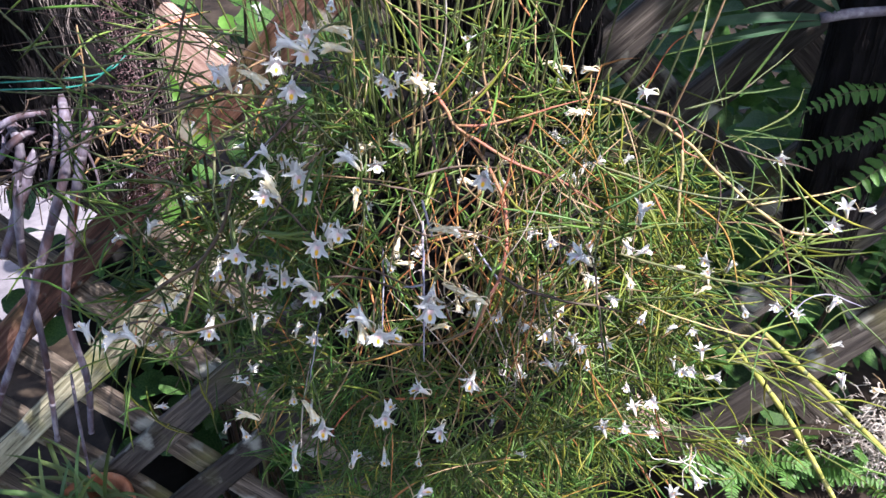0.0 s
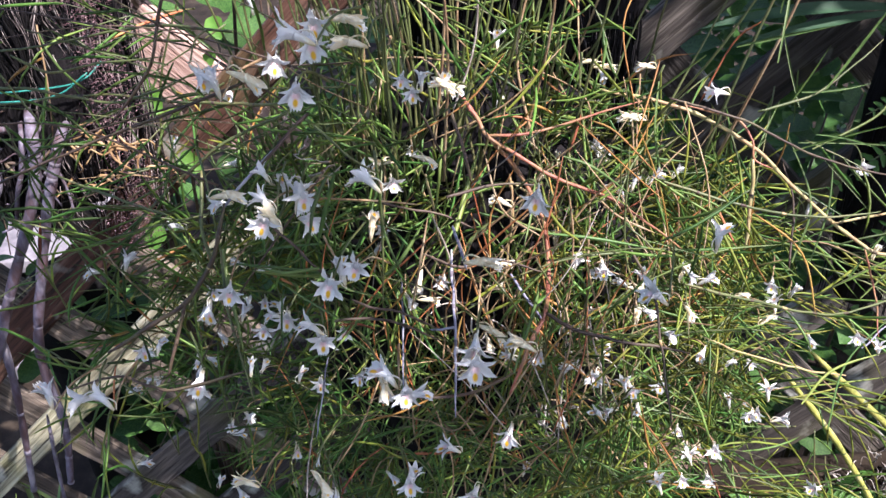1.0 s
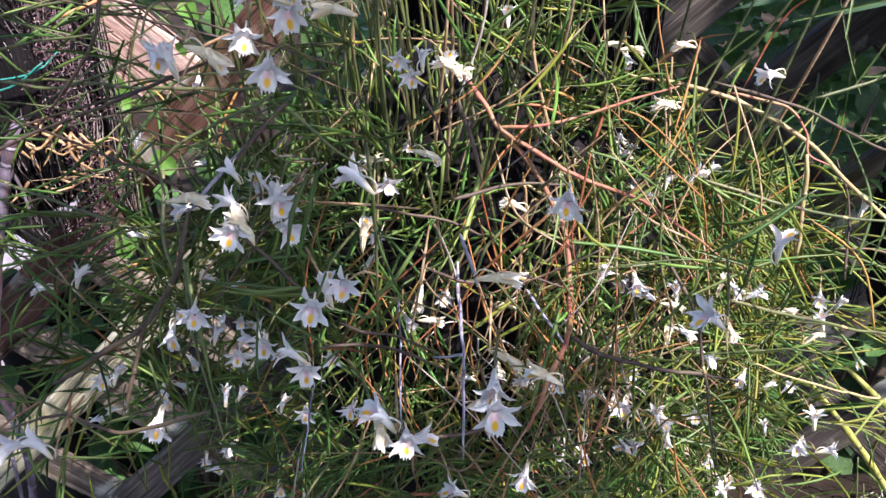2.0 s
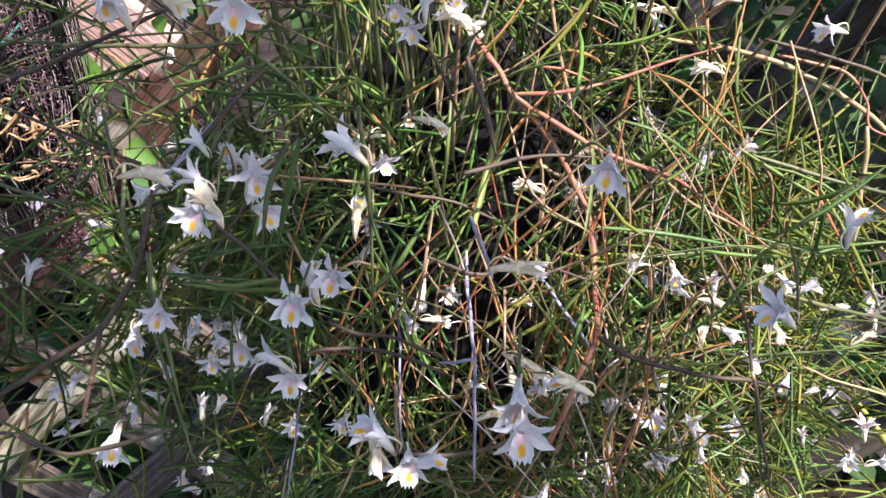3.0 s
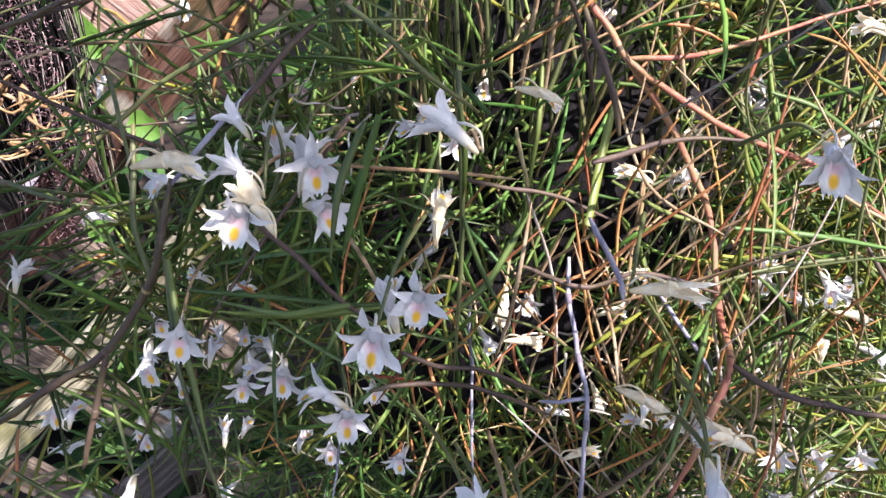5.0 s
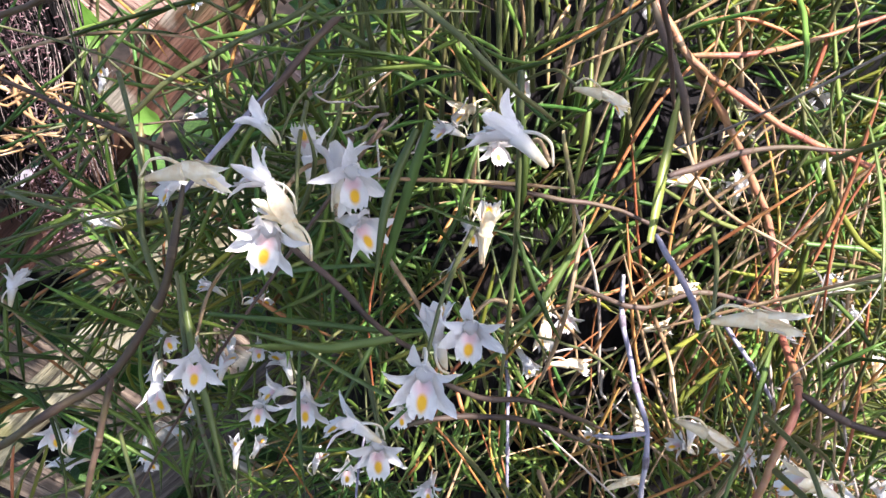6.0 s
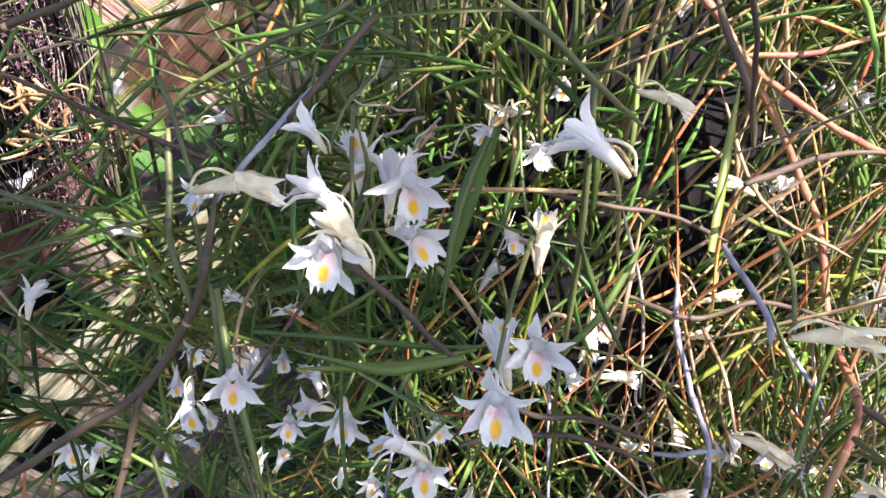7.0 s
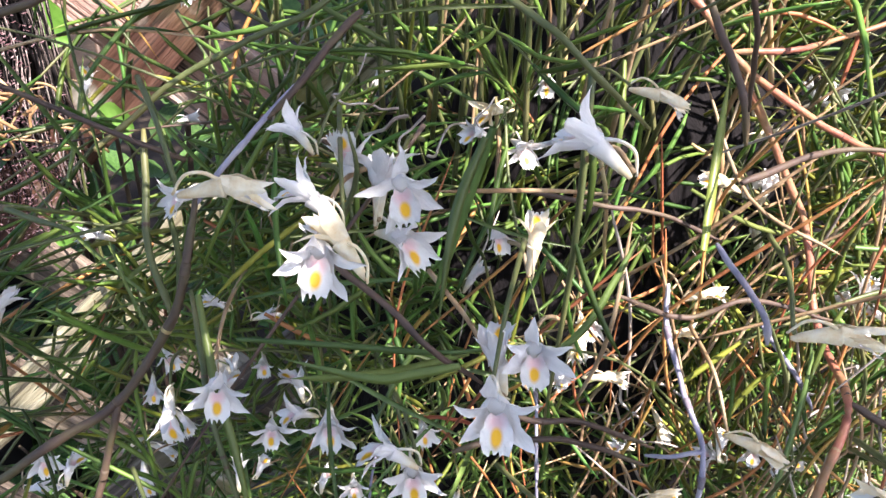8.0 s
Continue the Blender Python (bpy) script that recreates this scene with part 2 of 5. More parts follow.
def tube(soup, line, radius, sides=6):
    """A closed tube along a line; radius is a number or a function of 0..1."""
    n = len(line)
    verts, faces = [], []
    ref = Vector((0.31, 0.87, 0.38))
    for i, p in enumerate(line):
        t = (line[min(n - 1, i + 1)] - line[max(0, i - 1)]).normalized()
        s = t.cross(ref)
        if s.length < 0.1:
            s = t.cross(Vector((1, 0, 0)))
        s.normalize()
        u = s.cross(t)
        r = radius(i / (n - 1)) if callable(radius) else radius
        for k in range(sides):
            a = 2 * math.pi * k / sides
            verts.append(p + (s * math.cos(a) + u * math.sin(a)) * r)
    for i in range(n - 1):
        for k in range(sides):
            a, b = i * sides + k, i * sides + (k + 1) % sides
            faces.append((a, b, b + sides, a + sides))
    faces.append(tuple(range(sides - 1, -1, -1)))
    faces.append(tuple((n - 1) * sides + k for k in range(sides)))
    soup.add(verts, faces)


def blade(soup, base, way, face, length, width, bend, segs=4, fold=0.35):
    """A narrow channelled leaf from base along way, bending towards bend, tapering to a point."""
    way = Vector(way).normalized()
    side = way.cross(face)
    if side.length < 0.05:
        side = way.cross(Vector((0.6, 0.5, 0.62)))
    side.normalize()
    verts, faces = [], []
    p, w = Vector(base), way.copy()
    for i in range(segs + 1):
        t = i / segs
        half = 0.5 * width * (0.55 + 1.3 * t if t < 0.35 else 1.0 - ((t - 0.35) / 0.65) ** 2.2)
        nrm = side.cross(w)
        if i == segs:
            verts.append(p.copy())
        else:
            verts.extend((p - side * half + nrm * half * fold, p - nrm * half * fold * 0.6, p + side * half + nrm * half * fold))
        p = p + w * (length / segs)
        w = (w + Vector(bend) / segs).normalized()
    for i in range(segs - 1):
        a = i * 3
        faces += [(a, a + 1, a + 4, a + 3), (a + 1, a + 2, a + 5, a + 4)]
    a, tip = (segs - 1) * 3, segs * 3
    faces += [(a, a + 1, tip), (a + 1, a + 2, tip)]
    soup.add(verts, faces)


def needle(soup, base, way, length, width, bend, segs=4, sides=5):
    """A fleshy rod-like leaf: narrow foot, even middle, pointed end, bending along."""
    w = Vector(way).normalized()
    p, pull = Vector(base), Vector(bend) / segs
    side = w.cross(Vector((0.31, 0.87, 0.38)))
    if side.length < 0.1:
        side = w.cross(Vector((1, 0, 0)))
    side.normalize()
    verts, faces = [], []
    for i in range(segs):
        t = i / segs
        half = 0.5 * width * (0.62, 0.98, 1.0, 0.86, 0.7)[min(4, int(t * 5))]
        up = side.cross(w)
        for k in range(sides):
            a = 2 * math.pi * k / sides
            verts.append(p + side * (math.cos(a) * half) + up * (math.sin(a) * half))
        p = p + w * (length / segs)
        w = (w + pull).normalized()
    verts.append(p)
    for i in range(segs - 1):
        for k in range(sides):
            a, b = i * sides + k, i * sides + (k + 1) % sides
            faces.append((a, b, b + sides, a + sides))
    a0, tip = (segs - 1) * sides, segs * sides
    faces += [(a0 + k, a0 + (k + 1) % sides, tip) for k in range(sides)]
    soup.add(verts, faces)


def oval(soup, base, way, face, length, width, bend, segs=5, lobes=0.0, tip=1.0):
    """A broad leaf or petal with a midrib, cupped across, bending along."""
    way, face = Vector(way).normalized(), Vector(face)
    side = way.cross(face).normalized()
    verts, faces = [], []
    p, w = Vector(base), way.copy()
    for i in range(segs + 1):
        t = i / segs
        half = 0.5 * width * (math.sin(math.pi * min(1.0, 0.12 + 0.88 * t ** tip)) ** 0.75 if i < segs else 0.06)
        half *= 1 + lobes * math.sin(t * 9.0)
        nrm = side.cross(w)
        for k in (-1, -0.5, 0, 0.5, 1):
            verts.append(p + side * half * k + nrm * half * 0.28 * k * k)
        p = p + w * (length / segs)
        w = (w + Vector(bend) / segs).normalized()
    for i in range(segs):
        for k in range(4):
            a = i * 5 + k
            faces.append((a, a + 1, a + 6, a + 5))
    soup.add(verts, faces)


def block(soup, size, wear=0.06, seed=0, cuts=(4, 2, 2)):
    """A worn block with rounded edges, centred on its origin."""
    bm = bmesh.new()
    bmesh.ops.create_cube(bm, size=1.0)
    bmesh.ops.scale(bm, vec=size, verts=bm.verts)
    bmesh.ops.bevel(bm, geom=bm.edges[:], offset=min(size) * 0.12, segments=2, affect="EDGES", profile=0.5)
    long = [e for e in bm.edges if e.calc_length() > max(size) * 0.5]
    if long:
        bmesh.ops.subdivide_edges(bm, edges=long, cuts=cuts[0], use_grid_fill=True)
    for v in bm.verts:
        v.co += noise.noise_vector(v.co * (2.5 / max(size)) * 4 + Vector((seed * 3.1, 0, 0))) * min(size) * wear
    bm.verts.index_update()
    soup.add([v.co.copy() for v in bm.verts], [[v.index for v in f.verts] for f in bm.faces])
    bm.free()


def part(name, soup, material, parent, label="", smooth=True):
    """One mesh object under a thing or a part."""
    ob = new(name, soup if isinstance(soup, bpy.types.Mesh) else soup.mesh(name, material, smooth))
    ob.parent = parent
    if label:
        ob["label"] = label
    return ob


def thing(name, label, category, at=(0, 0, 0), group="", kind=""):
    ob = new(name)
    ob.location = at
    ob.empty_display_size = 0.02
    return tagged(ob, label, category, group, kind)


# ---------------------------------------------------------------- ground and background
soup = Soup()
xs = [math.copysign(6 * (abs(i) / 30) ** 1.6 if abs(i) < 30 else 3000, i) for i in range(-30, 31)]
vs, fs = [], []
for j in range(61):
    for i in range(61):
        x, y = xs[i], xs[j] + 1.6
        far = max(abs(x), abs(y)) > 8
        vs.append(Vector((x, y, 0 if far else 0.03 * noise.noise(Vector((x * 2.2, y * 2.2, 0))) - 0.02)))
for j in range(60):
    for i in range(60):
        a = j * 61 + i
        fs.append((a, a + 1, a + 62, a + 61))
soup.add(vs, fs)
ground = tagged(new("ground", soup.mesh("ground", SOIL)), "dark bare garden soil under and behind the trellis", "ground", kind="structure")
CANES = [
    ([(-0.491, 0.900, 1.209), (-0.456, 0.856, 1.214), (-0.453, 0.850, 1.188), (-0.471, 0.855, 1.145), (-0.496, 0.855, 1.034), (-0.508, 0.855, 0.899), (-0.536, 0.855, 0.724)], 0.0052),
    ([(-0.414, 0.900, 1.247), (-0.384, 0.838, 1.242), (-0.389, 0.835, 1.207), (-0.407, 0.835, 1.157), (-0.465, 0.835, 1.041), (-0.498, 0.835, 0.971), (-0.567, 0.835, 0.846), (-0.605, 0.835, 0.772)], 0.0058),
    ([(-0.375, 0.900, 1.227), (-0.361, 0.842, 1.231), (-0.370, 0.832, 1.204), (-0.384, 0.826, 1.166), (-0.412, 0.825, 1.087), (-0.444, 0.825, 0.979), (-0.446, 0.825, 0.868), (-0.464, 0.825, 0.771)], 0.0054),
    ([(-0.496, 0.875, 0.836), (-0.508, 0.875, 0.743), (-0.521, 0.875, 0.623)], 0.0024),
    ([(-0.444, 0.865, 1.184), (-0.467, 0.865, 1.139), (-0.496, 0.865, 1.085), (-0.524, 0.865, 1.036)], 0.0066),
    ([(-0.519, 0.860, 1.188), (-0.468, 0.842, 1.220), (-0.441, 0.845, 1.233), (-0.421, 0.852, 1.235), (-0.433, 0.900, 1.208)], 0.0040),
    ([(-0.533, 0.860, 1.126), (-0.480, 0.846, 1.179), (-0.451, 0.846, 1.205), (-0.437, 0.860, 1.210), (-0.448, 0.900, 1.187)], 0.0044),
    ([(-0.419, 0.890, 1.237), (-0.398, 0.842, 1.230), (-0.405, 0.838, 1.200), (-0.419, 0.842, 1.171), (-0.447, 0.870, 1.121)], 0.0027),
]
YELLOW_CANES = [
    ([(0.357, 0.800, 0.975), (0.455, 0.800, 0.845), (0.557, 0.800, 0.684), (0.614, 0.800, 0.600)], 0.0034),
    ([(0.382, 0.800, 0.999), (0.486, 0.800, 0.895), (0.609, 0.800, 0.770), (0.679, 0.800, 0.699)], 0.0036),
]

# lattice of weathered slats
FENCE_Y = 1.0
trellis = thing("trellis", "weathered grey wooden diamond lattice trellis with mossy slats", "trellis", (0, FENCE_Y, 0.0))


def slat(c, rising, y, seed, wide, mat=WOOD):
    """A diagonal slat; c is its offset across the diagonal, clipped to the trellis's outline."""
    r = math.sqrt(0.5)
    x0, x1, z0, z1 = -1.15, 1.15, 0.06, 1.85
    if rising:  # x - z = c / r
        a, b = max(x0, z0 + c / r), min(x1, z1 + c / r)
        p, q = Vector((a, 0, a - c / r)), Vector((b, 0, b - c / r))
    else:       # x + z = c / r
        a, b = max(x0, c / r - z1), min(x1, c / r - z0)
        p, q = Vector((a, 0, c / r - a)), Vector((b, 0, c / r - b))
    if b - a < 0.08:
        return
    s = Soup()
    length = (q - p).length
    n = max(6, int(length / 0.05))
    prof = [(-0.5, -0.42), (-0.46, -0.5), (0.46, -0.5), (0.5, -0.42), (0.5, 0.42), (0.46, 0.5), (-0.46, 0.5), (-0.5, 0.42)]
    vv, ff = [], []
    for i in range(n + 1):
        x = -length / 2 + length * i / n
        for k, (w, d) in enumerate(prof):
            j = noise.noise(Vector((x * 9, w * 2 + seed * 5.3, d))) * 0.0016
            vv.append(Vector((x, d * 0.016 + j * 1.2, w * wide + j * 2.4)))
    for i in range(n):
        for k in range(8):
            a1, b1 = i * 8 + k, i * 8 + (k + 1) % 8
            ff.append((a1, b1, b1 + 8, a1 + 8))
    ff += [tuple(range(7, -1, -1)), tuple(n * 8 + k for k in range(8))]
    s.add(vv, ff)
    ob = part("slat", s, mat, trellis, smooth=False)
    mid = (p + q) / 2
    ob.matrix_basis = pose(mid.x, y - FENCE_Y, mid.z, 0, -math.degrees(math.atan2(q.z - p.z, q.x - p.x)), 0)


# right-hand slats take the wood with shade put into its colour
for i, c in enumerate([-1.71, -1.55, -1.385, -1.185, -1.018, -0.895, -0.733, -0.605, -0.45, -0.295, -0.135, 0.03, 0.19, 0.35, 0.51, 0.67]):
    slat(c, True, FENCE_Y, i, 0.047 + 0.004 * math.sin(i * 2.1), WOOD_WARM if c == -1.018 else WOOD_MOSSY if c == -0.895 else WOOD_SHADED if c > -0.8 else WOOD)
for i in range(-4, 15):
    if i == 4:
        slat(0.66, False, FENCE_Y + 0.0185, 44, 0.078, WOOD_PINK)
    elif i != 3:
        slat((0.068 if i == 0 else 0.085 + 0.16 * i), False, FENCE_Y + 0.0185, i + 40, 0.048 + 0.004 * math.sin(i * 1.7), WOOD_SHADED if i > 4 else WOOD_BROWN)

# pale pavers behind the trellis
for x, y, sx, sy, turn in [(-1.46, 2.64, 0.62, 0.56, 8), (-1.36, 2.05, 0.40, 0.36, -6), (-2.2, 2.9, 0.5, 0.5, 0)]:
    s = Soup()
    block(s, (sx, sy, 0.05), 0.05, int(x * 10))
    ob = new("paver", s.mesh("paver", STONE))
    ob.matrix_basis = pose(x, y, 0.028, 0, 0, turn)
    tagged(ob, "pale grey concrete paver lying on the soil", "paver", "pavers")

# ---------------------------------------------------------------- tree fern trunks


def fern_trunk(name, label, x, y, z0, z1, rx, ry, fibres, pale, seed, mat):
    r = random.Random(seed)
    t = thing(name, label, "tree fern slab", (x, y, z0))
    core = Soup()
    n, h = 28, z1 - z0
    vv, ff = [], []
    for i in range(13):
        for k in range(n):
            a = 2 * math.pi * k / n
            j = 1 + 0.16 * noise.noise(Vector((math.cos(a) * 3, math.sin(a) * 3 + seed, i * 0.9)))
            end = 0.55 if i == 0 else 0.9 if i == 1 else 1.0
            vv.append(Vector((math.cos(a) * rx * j * end, math.sin(a) * ry * j * end, h * i / 12)))
    for i in range(12):
        for k in range(n):
            a1, b1 = i * n + k, i * n + (k + 1) % n
            ff.append((a1, b1, b1 + n, a1 + n))
    ff += [tuple(range(n - 1, -1, -1)), tuple(12 * n + k for k in range(n))]
    core.add(vv, ff)
    part("core", core, mat, t)
    wires, light = Soup(), Soup()
    for i in range(fibres):
        a = r.uniform(math.pi * 0.95, 2.05 * math.pi)
        zz, ln = r.uniform(-0.02, h), r.choice((0.09, 0.07, 0.05, 0.03)) * r.uniform(0.6, 1.3)
        out = r.uniform(0.97, 1.09)
        p = []
        for k in range(6):
            b = a + 0.16 * noise.noise(Vector((a * 5.0, (zz + ln * k / 5) * 16.0, seed))) + r.gauss(0, 0.006)
            p.append(Vector((math.cos(b) * rx * out, math.sin(b) * ry * out + r.uniform(-0.002, 0.001), zz + ln * k / 5)))
        # pale fibres crowd the right flank, painting it as the sunlit side
        if r.random() < pale * (2.2 if math.cos(a) > 0.35 else 0.015):
            tube(light, p, r.uniform(0.0002, 0.00045), 4)
        else:
            tube(wires, p, r.uniform(0.0003, 0.0008), 4)
    tagged(part("fibre_mat", wires, mat, t), kind="stuff")
    tagged(part("pale_fibre_mat", light, FIBRE_PALE, t, "pale dry fibres, crowded on the sunlit flank"), kind="stuff")
    return t


trunk_a = fern_trunk("tree_fern_slab", "dark fibrous tree fern slab with pale fibres on the trellis", -0.451, 0.93, 1.115, 1.72, 0.139, 0.062, 6200, 0.17, 3, FIBRE_BLACK)
fern_trunk("tree_fern_slab", "dark fibrous tree fern slab that carries the flowering orchid", 0.075, 0.87, 1.20, 1.50, 0.10, 0.05, 2200, 0.10, 5, FIBRE_BLACK)
# the post's black fibre carries the deep shade round it
fern_trunk("tree_fern_slab", "nearly black upright tree fern post in deep shade", 0.475, 0.91, 0.99, 1.70, 0.043, 0.04, 500, 0.0, 9, FIBRE_BLACK)

# reddish moss on the edge of the first trunk, roots at its foot, and its cord
moss = Soup()
r = random.Random(21)
for i in range(4600):
    zz = r.uniform(1.08, 1.48)
    o = Vector((-0.325 + r.gauss(0, 0.013) + 0.012 * noise.noise(Vector((zz * 30, 0, 0))), 0.885 + r.gauss(0, 0.012), zz))
    blade(moss, o, (r.uniform(-1, 1), r.uniform(-1, 0.1), r.uniform(-0.6, 1)), (0, -1, 0.2), r.uniform(0.0018, 0.0045), 0.0008, (0, 0, 0), 2)
tagged(new("moss_tuft", moss.mesh("moss_tuft", MOSS_RED)), "reddish dry moss along the tree fern trunk's edge", "moss", kind="stuff")
for i in range(24):
    s = Soup()
    x, z = r.uniform(-0.375, -0.295), r.uniform(1.175, 1.24)
    p = [Vector((x, 0.862, z))]
    for k in range(4):
        p.append(p[-1] + Vector((r.uniform(-0.014, 0.016), r.uniform(-0.008, 0.006), r.uniform(-0.014, 0.008))))
    tube(s, glide(p, 3), lambda q, w=r.uniform(0.0009, 0.0017): w * (1 - 0.5 * q), 6)
    ob = part("root", s, ROOT, trunk_a)
    ob.matrix_basis = Matrix.Translation(-trunk_a.location)
# dull roots that wander over the slab's foot among the canes
for i in range(26):
    s = Soup()
    p = [Vector((r.uniform(-0.53, -0.37), 0.875, r.uniform(1.16, 1.25)))]
    for k in range(6):
        p.append(p[-1] + Vector((r.uniform(-0.018, 0.012), r.uniform(-0.012, 0.006), r.uniform(-0.026, 0.004))))
        p[-1].y = min(0.872, max(0.842, p[-1].y))
    tube(s, glide(p, 4), lambda q, w=r.uniform(0.0009, 0.0024): w * (0.4 + 0.6 * min(1, q * 4)) * (1 - 0.5 * q), 7)
    ob = part("root", s, CANE if i % 3 else STEM_DARK, trunk_a)
    ob.matrix_basis = Matrix.Translation(-trunk_a.location)
s = Soup()
tube(s, glide([(-0.60, 0.865, 1.262), (-0.47, 0.858, 1.267), (-0.375, 0.862, 1.272), (-0.338, 0.868, 1.278), (-0.322, 0.885, 1.29)], 6), 0.0009, 6)
tube(s, glide([(-0.60, 0.862, 1.250), (-0.46, 0.856, 1.260), (-0.37, 0.860, 1.264), (-0.330, 0.866, 1.286)], 6), 0.0009, 6)
tagged(new("cord", s.mesh("cord", CORD)), "thin turquoise green cord tied round the trunk", "cord")

# ---------------------------------------------------------------- hanging canes


def cane(points, radius, label, joint=0.035, mat=CANE, ring=SHEATH):
    """A jointed orchid cane with pale rings and papery sheaths at the nodes."""
    base = Vector(points[0])
    t = thing("orchid_cane", label, "orchid cane", base, "bare canes")
    line = [p - base for p in glide(points, 12)]
    total = sum((line[i + 1] - line[i]).length for i in range(len(line) - 1))
    count = max(2, int(total / joint))
    s = Soup()
    tube(s, line, lambda q: radius * (0.85 + 0.25 * abs(math.sin(q * count * math.pi)) ** 0.7) * (1 - 0.35 * q ** 4) * min(1.0, 0.45 + q * 3.5), 10)
    part("stem", s, mat, t)
    for i in range(1, count + 1):
        q = i / count * (len(line) - 1)
        k = min(len(line) - 2, int(q))
        p, w = line[k].lerp(line[k + 1], q - k), (line[k + 1] - line[k]).normalized()
        s = Soup()
        h2 = 0.0008 + 0.0045 * abs(math.sin(i * 2.7 + base.x * 40)) ** 3
        tube(s, [p - w * h2, p, p + w * h2 * 0.7], lambda v: radius * (1.03 + 0.03 * math.sin(i * 5.1)) * (1 - 0.25 * q / len(line)) * min(1.0, 0.45 + i / count * 3.5), 10)
        part("node_ring", s, ring, t)
    return t


for pts, rad in CANES:
    cane(pts, rad, "bare hanging lilac-grey orchid cane with pale papery nodes")

# yellow-green canes among the ferns
for pts, rad in YELLOW_CANES:
    cane(pts, rad, "yellow-green leafless cane leaning over the ferns", 0.05, CANE_YELLOW, STEM_GREEN)

# strap-leaved orchid on the dark post
strap = thing("strap_orchid", "orchid with long dark green strap leaves and a pale cane", "orchid plant", (0.408, 0.86, 1.341))
for base, way, ln, wd, bend in [((-0.01, 0, 0), (-1, -0.1, 0.06), 0.175, 0.0125, (0, 0, -0.30)), ((-0.012, -0.004, -0.004), (-1, -0.05, -0.12), 0.15, 0.010, (0, 0, -0.2)),
                                ((0, 0, 0.006), (-0.8, 0.05, 0.40), 0.14, 0.011, (0, 0, -0.3)), ((0.004, 0, 0.006), (-0.55, -0.1, 0.75), 0.15, 0.011, (-0.2, 0, -0.4))]:
    s = Soup()
    blade(s, base, way, (0, -0.6, 0.8), ln, wd, bend, 8, 0.3)
    part("leaf", s, STRAP, strap)
s = Soup()
tube(s, glide([(-0.012, 0, 0.0), (0.03, 0.005, 0.004), (0.075, 0.01, 0.002), (0.10, 0.03, -0.03)], 6), lambda q: 0.0055 - 0.001 * q, 9)
part("cane", s, SHEATH, strap, "pale papery cane")

# ---------------------------------------------------------------- ferns
leaflets = []
for i in range(4):
    s = Soup()
    oval(s, (0, 0, 0), (1, 0, 0), (0, 0, 1), 1.0, 0.36 + 0.05 * i, (0.0, 0.1 * (i - 1.5), -0.25), 9, 0.16, 0.85)
    leaflets.append(s.mesh("leaflet", FERN_GREEN))


def fern(at, fronds, label, seed, size):
    """A fern: each frond has a rachis and two rows of leaflets."""
    r = random.Random(seed)
    t = thing("fern", label, "fern", at, "ferns")
    for way, ln in fronds:
        way = Vector(way).normalized()
        pts = [Vector((0, 0, 0)), way * ln * 0.4 + Vector((0, 0, 0.10 * ln)), way * ln * 0.75 + Vector((0, 0, 0.06 * ln)), way * ln + Vector((0, 0, -0.10 * ln))]
        line = glide(pts, 10)
        s = Soup()
        tube(s, line, lambda q: 0.0012 * (1 - 0.6 * q), 5)
        f = part("frond", s, STEM_GREEN, t)
        n = int(ln / (size * 0.42))
        for i in range(2, n):
            q = i / n
            k = min(len(line) - 2, int(q * (len(line) - 1)))
            p, w = line[k].lerp(line[k + 1], q * (len(line) - 1) - k), (line[k + 1] - line[k]).normalized()
            side = w.cross(Vector((0, -0.45, 0.9))).normalized()
            up = side.cross(w)
            sc = size * (1.0 - 0.75 * q ** 2.2) * r.uniform(0.9, 1.1)
            for sg in (1, -1):
                d = (side * sg + w * r.uniform(0.25, 0.45) + up * r.uniform(-0.15, 0.15)).normalized()
                y2 = up.cross(d).normalized()
                m = Matrix((d, y2, d.cross(y2))).transposed().to_4x4()
                m.translation = p
                ob = part("leaflet", leaflets[r.randrange(4)], None, f)
                ob.matrix_basis = m @ Matrix.Scale(sc, 4)
    return t


fern((0.60, 0.87, 1.225), [((-0.95, -0.05, 0.16), 0.20), ((-0.85, -0.25, 0.02), 0.17), ((-0.6, -0.3, 0.45), 0.15), ((-0.75, -0.15, -0.5), 0.22), ((-0.4, -0.2, -0.8), 0.22), ((-0.9, 0.0, -0.25), 0.22), ((-0.1, -0.4, -0.5), 0.18)],
     "green fern with toothed fronds growing from the dark post", 4, 0.022)
fern((0.50, 0.86, 0.655), [((-0.6, -0.4, 0.5), 0.17), ((-0.2, -0.5, 0.6), 0.16), ((0.3, -0.4, 0.6), 0.16), ((-0.85, -0.2, 0.25), 0.16), ((0.6, -0.3, 0.4), 0.15), ((0.0, -0.3, 0.95), 0.17)],
     "sunlit bright green fern at the trellis foot", 8, 0.022)
fern((0.61, 0.86, 0.655), [((-0.3, -0.4, 0.8), 0.18), ((0.5, -0.3, 0.6), 0.16), ((-0.7, -0.3, 0.5), 0.16), ((0.1, -0.5, 0.3), 0.14)],
     "sunlit bright green fern at the trellis foot", 15, 0.022)
fern((0.42, 0.87, 0.655), [((-0.5, -0.4, 0.6), 0.14), ((0.2, -0.5, 0.7), 0.15), ((0.5, -0.3, 0.5), 0.14), ((-0.1, -0.5, 0.4), 0.13)],
     "sunlit bright green fern at the trellis foot", 19, 0.020)
